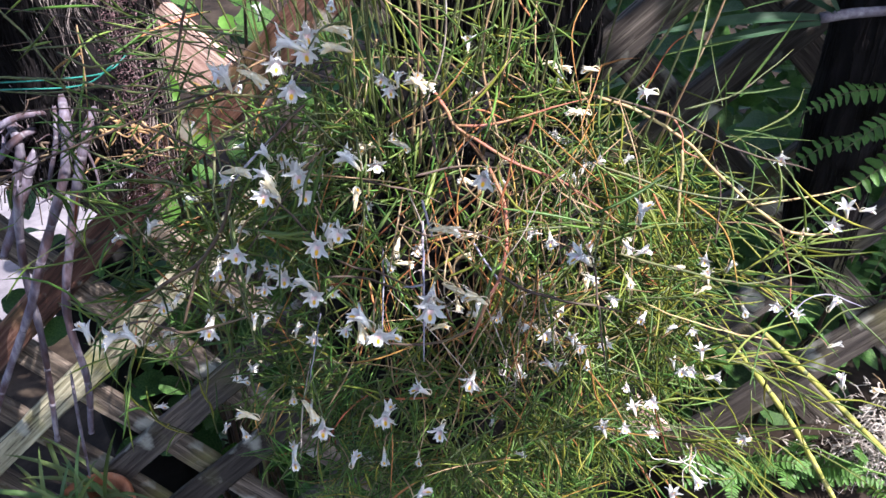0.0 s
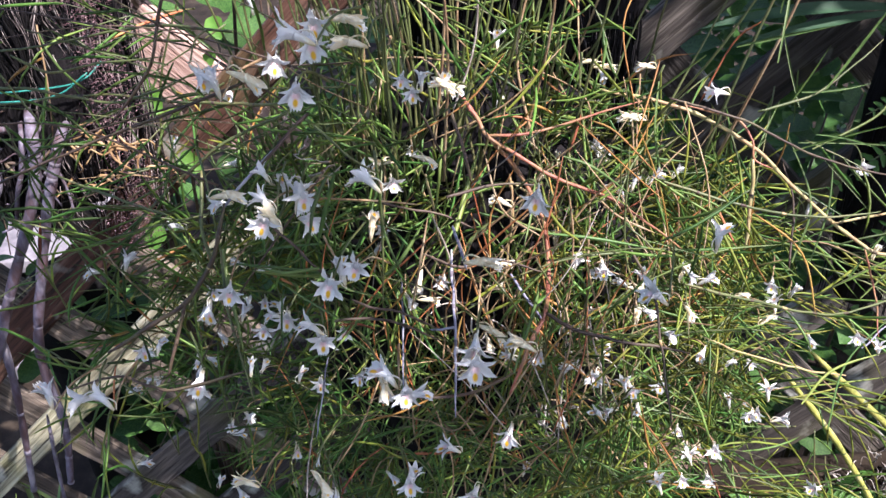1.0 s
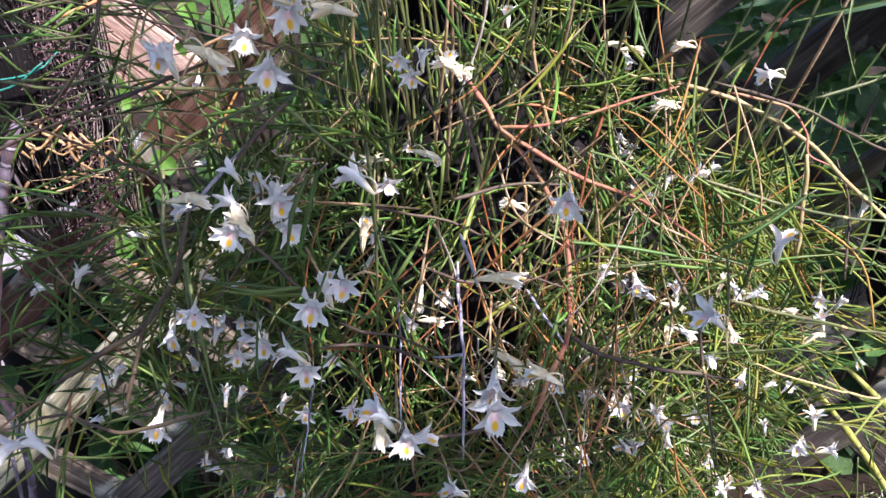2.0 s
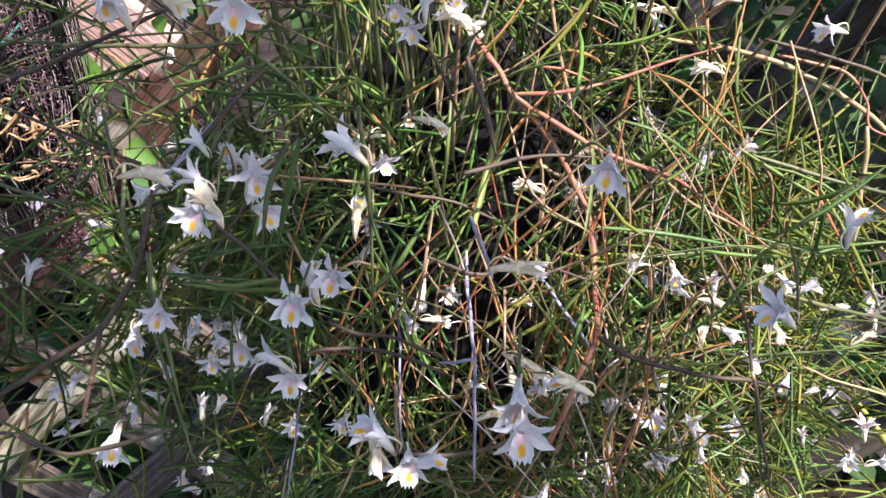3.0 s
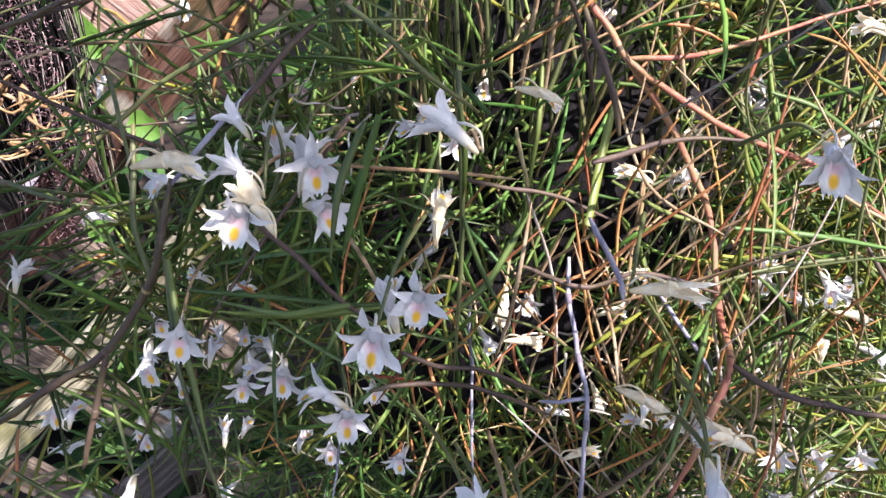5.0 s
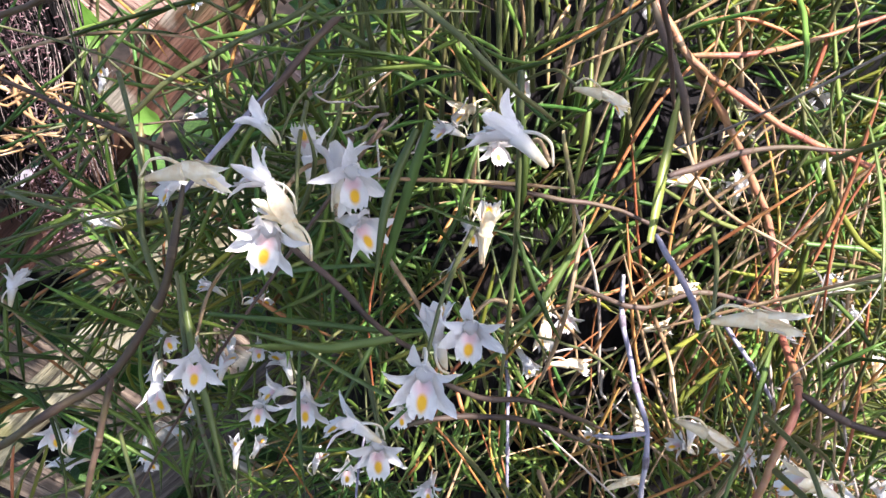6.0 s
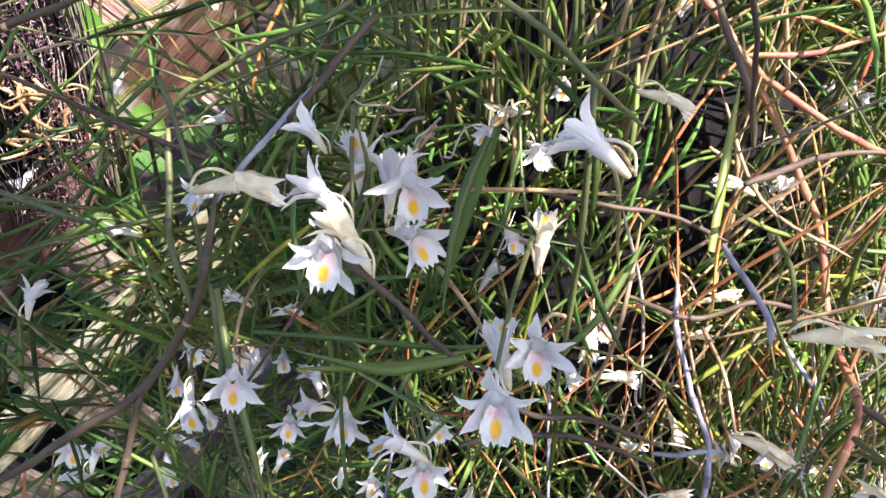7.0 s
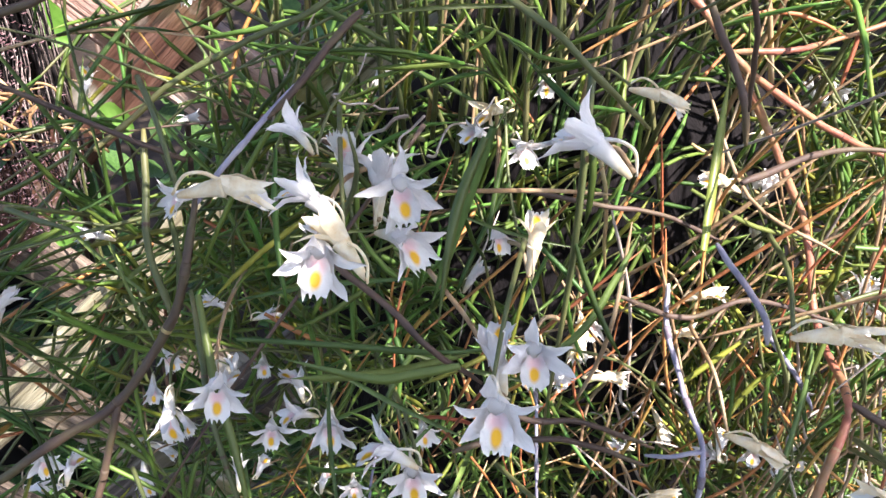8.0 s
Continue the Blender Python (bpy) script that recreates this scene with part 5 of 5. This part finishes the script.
stem(STEM_PINK, 0.0016, 0.0010, (0.036, 0.622, 1.336), (0.056, 0.622, 1.337), (0.083, 0.636, 1.336), (0.140, 0.645, 1.350))
stem(STEM_PINK, 0.0020, 0.0020, (0.036, 0.622, 1.335), (0.059, 0.630, 1.303), (0.077, 0.614, 1.267), (0.078, 0.592, 1.243), (0.073, 0.555, 1.242), (0.060, 0.535, 1.226), (0.050, 0.528, 1.195))
stem(STEM_DARK, 0.0018, 0.0013, (0.073, 0.555, 1.242), (0.091, 0.548, 1.234), (0.120, 0.545, 1.226), (0.170, 0.550, 1.210))
stem(STEM_DARK, 0.0014, 0.0007, (0.010, 0.540, 1.338), (0.028, 0.550, 1.337), (0.046, 0.558, 1.336), (0.068, 0.560, 1.334))
stem(STEM_GREEN, 0.0009, 0.0007, (-0.058, 0.515, 1.396), (-0.047, 0.505, 1.390), (-0.036, 0.505, 1.380), (-0.026, 0.512, 1.368))
stem(STEM_DARK, 0.0009, 0.0007, (-0.003, 0.535, 1.392), (0.004, 0.538, 1.375), (0.009, 0.546, 1.354))
long_leaf(LEAF_BRIGHT, 0.0044, (0.015, 0.563, 1.300), (0.022, 0.584, 1.318), (0.030, 0.606, 1.335))
long_leaf(LEAF_ONE, 0.0036, (-0.053, 0.537, 1.356), (-0.061, 0.534, 1.330), (-0.067, 0.533, 1.308))
long_leaf(LEAF_ONE, 0.0032, (-0.056, 0.540, 1.284), (-0.074, 0.524, 1.294), (-0.089, 0.511, 1.305), (-0.100, 0.503, 1.313))
long_leaf(LEAF_ONE, 0.0036, (-0.136, 0.572, 1.282), (-0.131, 0.554, 1.266), (-0.125, 0.540, 1.245), (-0.121, 0.529, 1.222))
long_leaf(LEAF_ONE, 0.0032, (-0.056, 0.527, 1.359), (-0.061, 0.521, 1.350), (-0.064, 0.515, 1.342), (-0.067, 0.508, 1.323))
long_leaf(LEAF_ONE, 0.0032, (-0.062, 0.506, 1.312), (-0.072, 0.505, 1.311), (-0.082, 0.505, 1.310), (-0.104, 0.516, 1.307))
long_leaf(LEAF_ONE, 0.0032, (-0.031, 0.543, 1.279), (-0.021, 0.548, 1.286), (-0.012, 0.556, 1.297), (-0.005, 0.563, 1.307))
long_leaf(LEAF_ONE, 0.0034, (0.053, 0.545, 1.198), (0.064, 0.564, 1.225), (0.069, 0.574, 1.239), (0.070, 0.581, 1.248))
long_leaf(LEAF_ONE, 0.0028, (0.006, 0.639, 1.327), (0.004, 0.625, 1.308), (0.002, 0.624, 1.289), (-0.001, 0.618, 1.263))
long_leaf(LEAF_ONE, 0.0028, (-0.087, 0.653, 1.328), (-0.069, 0.648, 1.321), (-0.052, 0.652, 1.310), (-0.029, 0.654, 1.295))
long_leaf(LEAF_ONE, 0.0030, (-0.100, 0.652, 1.343), (-0.080, 0.645, 1.334), (-0.060, 0.647, 1.320))
long_leaf(LEAF_ONE, 0.0026, (-0.185, 0.657, 1.314), (-0.174, 0.666, 1.326), (-0.159, 0.674, 1.338))
long_leaf(LEAF_ONE, 0.0026, (-0.196, 0.645, 1.279), (-0.191, 0.660, 1.300), (-0.189, 0.672, 1.317))
long_leaf(LEAF_ONE, 0.0028, (-0.153, 0.615, 1.289), (-0.149, 0.604, 1.274), (-0.150, 0.595, 1.261))
long_leaf(LEAF_ONE, 0.0026, (-0.244, 0.666, 1.256), (-0.218, 0.663, 1.269), (-0.180, 0.656, 1.295))
long_leaf(LEAF_ONE, 0.0026, (0.058, 0.602, 1.226), (0.078, 0.609, 1.236), (0.112, 0.621, 1.238))
long_leaf(LEAF_ONE, 0.0028, (0.039, 0.637, 1.274), (0.069, 0.636, 1.256), (0.108, 0.639, 1.245), (0.134, 0.645, 1.237))
long_leaf(LEAF_ONE, 0.0026, (-0.084, 0.554, 1.240), (-0.074, 0.564, 1.256), (-0.065, 0.571, 1.265))
long_leaf(LEAF_DRY, 0.0024, (-0.153, 0.660, 1.250), (-0.136, 0.654, 1.242), (-0.126, 0.650, 1.236))
long_leaf(LEAF_DRY, 0.0026, (-0.125, 0.614, 1.238), (-0.109, 0.609, 1.230), (-0.090, 0.604, 1.224))
long_leaf(LEAF_DRY, 0.0024, (-0.001, 0.633, 1.216), (0.024, 0.636, 1.221), (0.048, 0.649, 1.223))
long_leaf(LEAF_ONE, 0.0026, (0.084, 0.600, 1.332), (0.103, 0.596, 1.326), (0.131, 0.593, 1.305))
long_leaf(LEAF_ONE, 0.0026, (0.118, 0.640, 1.320), (0.144, 0.644, 1.309), (0.184, 0.650, 1.300))
long_leaf(LEAF_ONE, 0.0028, (0.074, 0.581, 1.286), (0.106, 0.579, 1.283), (0.152, 0.582, 1.271))
long_leaf(LEAF_ONE, 0.0026, (0.154, 0.663, 1.356), (0.151, 0.645, 1.329), (0.157, 0.635, 1.296), (0.160, 0.631, 1.272))
long_leaf(LEAF_ONE, 0.0026, (0.191, 0.648, 1.298), (0.195, 0.631, 1.272), (0.208, 0.618, 1.236))
long_leaf(LEAF_ONE, 0.0024, (-0.119, 0.540, 1.292), (-0.090, 0.538, 1.290), (-0.064, 0.536, 1.288), (-0.046, 0.537, 1.289))
long_leaf(LEAF_DRY, 0.0026, (0.198, 0.632, 1.275), (0.206, 0.623, 1.261), (0.212, 0.616, 1.251))
long_leaf(LEAF_ONE, 0.0026, (0.253, 0.615, 1.238), (0.267, 0.639, 1.273), (0.250, 0.668, 1.316))
long_leaf(LEAF_ONE, 0.0024, (0.274, 0.632, 1.227), (0.288, 0.654, 1.259), (0.293, 0.679, 1.296))
long_leaf(LEAF_ONE, 0.0024, (0.320, 0.633, 1.192), (0.355, 0.651, 1.216), (0.395, 0.657, 1.224))
long_leaf(LEAF_ONE, 0.0024, (0.260, 0.642, 1.314), (0.306, 0.656, 1.333), (0.317, 0.668, 1.351))
long_leaf(LEAF_ONE, 0.0026, (0.144, 0.575, 1.253), (0.188, 0.585, 1.268), (0.232, 0.589, 1.271))
long_leaf(LEAF_ONE, 0.0024, (0.352, 0.620, 1.099), (0.388, 0.644, 1.134), (0.420, 0.650, 1.142))
long_leaf(LEAF_ONE, 0.0024, (0.303, 0.592, 1.096), (0.318, 0.621, 1.138), (0.359, 0.645, 1.171))
long_leaf(LEAF_BRIGHT, 0.0030, (0.283, 0.603, 1.112), (0.308, 0.618, 1.134), (0.354, 0.627, 1.146))

# added core where the shoots spring from; its black stands in for inner shade
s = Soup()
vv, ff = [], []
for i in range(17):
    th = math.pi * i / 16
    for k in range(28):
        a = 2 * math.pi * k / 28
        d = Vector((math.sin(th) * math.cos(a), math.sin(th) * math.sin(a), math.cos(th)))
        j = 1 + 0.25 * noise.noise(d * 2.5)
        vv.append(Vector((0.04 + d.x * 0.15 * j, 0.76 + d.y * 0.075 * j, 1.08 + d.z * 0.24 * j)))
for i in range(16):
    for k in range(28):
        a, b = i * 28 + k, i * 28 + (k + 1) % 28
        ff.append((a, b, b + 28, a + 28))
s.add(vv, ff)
here(part("root_ball", s, FIBRE_BLACK, orchid, "added black core of roots that keeps the clump's gaps dark"))


def front(x, z):
    """How near the clump's face comes, by side and height."""
    return min(0.76, 0.50 + 1.9 * (x - 0.03) ** 2 + (0.5 if z < 1.27 else 1.1) * (z - 1.27) ** 2)


# leafy shoots: thin stems with two rows of needles
green, olive, dry, thin, straw, pale = (Soup() for _ in range(6))
r = random.Random(5)
HEART = Vector((0.04, 0.76, 1.22))


CLEAR = {}
for p, wide in [(p, 0.009) for p in FLOWERS] + [(p, 0.0045) for p in STEM_POINTS]:
    for k in range(int((p.x - 0.02) // 0.01), int((p.x + 0.02) // 0.01) + 1):
        CLEAR.setdefault(k, []).append((p - Vector((0, -0.004, 0.004)), Vector((0, -0.059, 0.044)), wide))


def in_front_of_flower(p, gap=0.0):
    """Leaves keep out of the air before a flower or a main stem."""
    for a, d, wide in CLEAR.get(int(p.x // 0.01), ()):
        g = max(gap, wide)
        if abs(p.x - a.x) > g:
            continue
        t = max(0.0, min(1.0, (p - a).dot(d) / d.length_squared))
        if (a + d * t - p).length < g:
            return True
    return False


def shoot(tip, lead, count, ln, tone):
    """A shoot that ends at tip, pointing along lead, with count needles."""
    lead = lead.normalized()
    length = r.uniform(0.06, 0.13)
    tip.y = max(tip.y, 0.50)
    sag = Vector((r.uniform(-0.2, 0.2), r.uniform(-0.2, 0.2), -r.uniform(0.1, 0.5)))
    base = tip - lead * length - sag * 0.02 + Vector((0, 0.02, 0))
    base.y = max(base.y, tip.y)
    mid = (tip + base) / 2 + Vector((r.uniform(-0.01, 0.01), r.uniform(-0.006, 0.006), 0.008))
    line = glide([base, mid, tip], 4)
    tube(thin if r.random() < 0.85 else straw, line, lambda q, w=r.uniform(0.0005, 0.0010): w * (1 - 0.7 * q ** 3), 4)
    for i in range(count):
        q = (i + r.uniform(0.2, 0.8)) / count
        k = min(len(line) - 2, int(q * (len(line) - 1)))
        p = line[k].lerp(line[k + 1], q * (len(line) - 1) - k)
        w = (line[k + 1] - line[k]).normalized()
        side = Vector((r.gauss(0, 1), r.gauss(0, 0.7), r.gauss(0, 1)))
        way = w * r.uniform(0.8, 1.5) + side.normalized() * r.uniform(0.35, 0.9)
        size = ln * r.uniform(0.6, 1.25) * (1.35 if p.z < 1.05 or p.x < -0.09 or p.x > 0.14 else 1.0)
        if any(in_front_of_flower(p + way.normalized() * size * q2) for q2 in (0.25, 0.55, 0.9)):
            continue
        u = r.random()
        soup = green
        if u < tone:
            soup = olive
        elif u < tone + 0.025:
            soup = dry
        needle(soup, p, way, size, r.uniform(0.0015, 0.0023) * (1.12 if p.x < -0.09 else 1.0), (r.gauss(0, 0.45), r.gauss(0, 0.4), r.gauss(-0.12, 0.45)))


def spread(count, xr, zr, deep, tone, needles, ln, crown=False):
    for i in range(count):
        while True:
            x, z = r.uniform(*xr), r.uniform(*zr)
            e = ((x - 0.035 - 0.12 * max(0.0, 1.05 - z)) / 0.30) ** 2 + ((z - 0.94) / 0.45) ** 2
            if (x > 0.17 and z > 1.25 or x < -0.14 and z > 1.30) and r.random() < 0.88:
                continue
            if x < -0.06 and z < 1.15 and r.random() < 0.45 or x < -0.14 and r.random() < 0.5:
                continue
            if x > 0.14 and z > 1.12 and r.random() < 0.38:
                continue
            if not crown and abs(x + 0.03) < 0.075 and z > 1.25 and r.random() < 0.5:
                continue
            if z < 1.05 and r.random() < 0.30 or z > 1.30 and r.random() < 0.55:
                continue
            if noise.noise(Vector((x * 17, 3.3, z * 13))) < -0.20 and r.random() < 0.7:
                continue
            if e < 1 or r.random() < 0.10 * math.exp(-(e - 1) * 3):
                break
        y = min(0.79 if x < -0.08 else 0.9, front(x, z) + r.uniform(*deep) + 0.035 * noise.noise(Vector((x * 11, 7.7, z * 11))))
        tip = Vector((x, y, z))
        out = tip - HEART
        lead = Vector((out.x * 2.2, -0.10, out.z * 1.2 - 0.10)) + Vector((r.gauss(0, 0.32), r.gauss(0, 0.2), r.gauss(0.12, 0.42))) * 1.5
        if crown:
            lead = Vector((r.gauss(0, 0.22) + out.x, r.gauss(-0.1, 0.15), 0.6))
        # share of yellow-green needles; stands in for sunlight to the upper right
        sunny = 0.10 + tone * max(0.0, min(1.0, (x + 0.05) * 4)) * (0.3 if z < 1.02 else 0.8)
        thinned = 0.55 if x < -0.08 else 0.6 if z < 1.04 else 0.68 if x > 0.12 else 0.9
        shoot(tip, lead, max(3, int(needles * thinned)), ln, sunny)


spread(430, (-0.28, 0.34), (0.50, 1.40), (0.13, 0.25), 0.5, 15, 0.042)
spread(480, (-0.28, 0.34), (0.52, 1.40), (0.06, 0.16), 0.5, 13, 0.040)
spread(100, (-0.27, 0.33), (0.80, 1.38), (0.02, 0.06), 0.4, 7, 0.045)
spread(36, (-0.12, 0.15), (1.32, 1.50), (0.10, 0.24), 0.15, 4, 0.070, True)
# upright stalks at the crown of the clump
for i in range(78):
    p0 = Vector((r.gauss(0.02, 0.075), r.uniform(0.64, 0.80), r.uniform(1.24, 1.31)))
    p1 = p0 + Vector((r.gauss(0, 0.035) + (p0.x - 0.02) * 0.35, r.gauss(-0.02, 0.03), r.uniform(0.14, 0.26)))
    line = glide([p0, (p0 + p1) / 2 + Vector((r.gauss(0, 0.008), r.gauss(0, 0.008), 0)), p1], 5)
    tube(thin if r.random() < 0.88 else straw, line, lambda q: 0.0012 * (1 - 0.45 * q), 5)
    blade(green, p1, p1 - p0, (0, -1, 0.2), r.uniform(0.04, 0.08), 0.0024, (r.gauss(0, 0.4), r.gauss(-0.2, 0.3), 0), 4, 0.5)

# more shoots low at the far side, in front of the lattice
for i in range(30):
    x = r.uniform(-0.30, -0.12)
    z = r.uniform(1.00, 1.22 + (x + 0.28) * 0.8)
    tip = Vector((x, r.uniform(0.60, 0.74), z))
    shoot(tip, Vector((r.gauss(-0.3, 0.4), r.gauss(-0.2, 0.3), r.gauss(0.3, 0.5))), 7, 0.042, 0.25)
for i in range(26):
    x, z = r.uniform(-0.30, -0.12), r.uniform(1.10, 1.29)
    tip = Vector((x, r.uniform(0.60, 0.74), z))
    shoot(tip, Vector((r.gauss(-0.2, 0.5), r.gauss(-0.2, 0.3), r.gauss(0.4, 0.7))), 7, 0.042, 0.0)

# looser shoots to either side
for i in range(17):
    z = r.uniform(0.98, 1.27)
    tip = Vector((0.28 + abs(r.gauss(0, 0.07)), r.uniform(0.58, 0.80), z))
    shoot(tip, Vector((1, r.gauss(-0.2, 0.3), r.gauss(0.05, 0.5))), 6, 0.06, 0.4)
for i in range(26):
    z = r.uniform(0.80, 1.10)
    tip = Vector((0.20 + r.uniform(0, 0.22), r.uniform(0.60, 0.76), z))
    shoot(tip, Vector((r.gauss(0.5, 0.5), r.gauss(-0.2, 0.3), r.gauss(-0.1, 0.7))), 6, 0.065, 0.5)
for i in range(11):
    z = r.uniform(1.10, 1.40)
    tip = Vector((-0.24 - abs(r.gauss(0, 0.06)), r.uniform(0.56, 0.74), z))
    shoot(tip, Vector((-1, r.gauss(-0.2, 0.3), r.gauss(0.1, 0.5))), 3, 0.045, 0.0)

# slender leafless stems that arch out over the tree fern slab
for i in range(17):
    p0 = Vector((r.uniform(-0.16, -0.04), r.uniform(0.58, 0.70), r.uniform(1.26, 1.40)))
    ln, rise = r.uniform(0.12, 0.28), r.gauss(0.05, 0.45)
    p1 = p0 + Vector((-ln * 0.5, r.gauss(-0.01, 0.02), ln * (0.5 * rise + 0.04)))
    p2 = p0 + Vector((-ln, r.gauss(0.0, 0.03), ln * rise - 0.02))
    s = Soup()
    tube(s, glide([p0, p1, p2], 8), lambda q, w=r.uniform(0.0006, 0.0009): w * (1 - 0.6 * q), 6)
    here(part("side_stem", s, STEM_GREEN if r.random() < 0.55 else STEM_DARK, orchid))
    for k in range(3):
        t0 = r.uniform(0.3, 1.0)
        q0 = p0.lerp(p1, t0 * 2) if t0 < 0.5 else p1.lerp(p2, t0 * 2 - 1)
        needle(green, q0, (-0.8, r.gauss(0, 0.4), r.gauss(0, 0.7)), r.uniform(0.03, 0.055), 0.0018, (r.gauss(0, 0.3), 0, r.gauss(-0.1, 0.3)))

# dead stems, straw and orange, threaded through the clump
for i in range(240):
    x, z = r.gauss(0.065, 0.065), r.uniform(1.08, 1.36)
    y = front(x, z) + r.uniform(0.055, 0.14)
    p0 = Vector((x, y, z))
    d = Vector((r.gauss(0, 0.4), r.gauss(0.05, 0.2), -1 if r.random() < 0.75 else 0.3)).normalized() * r.uniform(0.05, 0.13)
    line = glide([p0, p0 + d * 0.5 + Vector((r.gauss(0, 0.007), r.gauss(0, 0.005), r.gauss(0, 0.007))), p0 + d], 5)
    tube(pale if r.random() < 0.08 else straw if r.random() < 0.4 else dry if r.random() < 0.65 else thin, line, lambda q, w=r.uniform(0.0004, 0.0008): w * (1 - 0.8 * (2 * q - 1) ** 6), 5)

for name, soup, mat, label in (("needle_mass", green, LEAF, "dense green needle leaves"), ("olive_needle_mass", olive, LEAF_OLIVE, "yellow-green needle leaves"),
                               ("dry_needle_mass", dry, LEAF_DRY, "dry orange needle leaves"), ("stem_tangle", thin, STEM_GREEN, "thin olive stems"),
                               ("straw_tangle", straw, STRAW, "dead straw-coloured stems"), ("pale_tangle", pale, PALE_STEM, "bleached dead stems")):
    tagged(here(part(name, soup, mat, orchid, label)), kind="stuff")

# the nearest single leaves
singles = []
for i in range(8):
    s = Soup()
    blade(s, (0, 0, 0), (1, 0, 0), (0, 0, 1), 1.0, 0.024 + 0.0014 * i, (0, r.uniform(-0.35, 0.35), r.uniform(-0.5, 0.3)), 7, 0.8)
    singles.append(s.mesh("leaf", LEAF_ONE))
for i in range(230):
    x, z = r.uniform(-0.24, 0.30), r.uniform(1.02, 1.40)
    p = Vector((x, front(x, z) + r.uniform(0.02, 0.10), z))
    if in_front_of_flower(p, 0.02):
        continue
    out = p - HEART
    d = (Vector((out.x * 1.6, r.gauss(0, 0.25), out.z - 0.05)) + Vector((r.gauss(0, 0.4), 0, r.gauss(0, 0.4)))).normalized()
    y2 = Vector((r.uniform(-0.5, 0.5), -1, 0.4)).cross(d).normalized()
    m = Matrix((d, y2, d.cross(y2))).transposed().to_4x4()
    m.translation = p
    here(part("leaf", singles[r.randrange(8)], None, orchid)).matrix_basis = HOME @ m @ Matrix.Scale(r.uniform(0.045, 0.075), 4)

# curling bleached roots that hang out of the clump
for x, y, z, count, down in ((-0.172, 0.545, 0.935, 7, 0.9), (-0.150, 0.548, 0.950, 5, 0.9), (0.035, 0.640, 1.175, 4, 0.5), (0.120, 0.610, 1.200, 4, 0.5),
                             (0.262, 0.600, 1.000, 5, 0.6), (-0.060, 0.640, 1.300, 4, 0.3), (0.080, 0.600, 1.120, 5, 0.7)):
    for i in range(count):
        p = [Vector((x + r.uniform(-0.015, 0.015), y + r.uniform(-0.01, 0.01), z + r.uniform(-0.01, 0.01)))]
        heading = Vector((r.uniform(-0.6, 0.6), r.uniform(-0.4, 0.2), -down))
        for k in range(9):
            heading = (heading + Vector((r.gauss(0, 0.55), r.gauss(0, 0.3), r.gauss(-0.12 * down, 0.45)))).normalized()
            p.append(p[-1] + heading * r.uniform(0.004, 0.009))
        s = Soup()
        tube(s, glide(p, 3), lambda q, w=r.uniform(0.0004, 0.0008): w * (1 - 0.5 * q), 5)
        here(part("aerial_root", s, DEAD, orchid, "thin bleached curling root"))
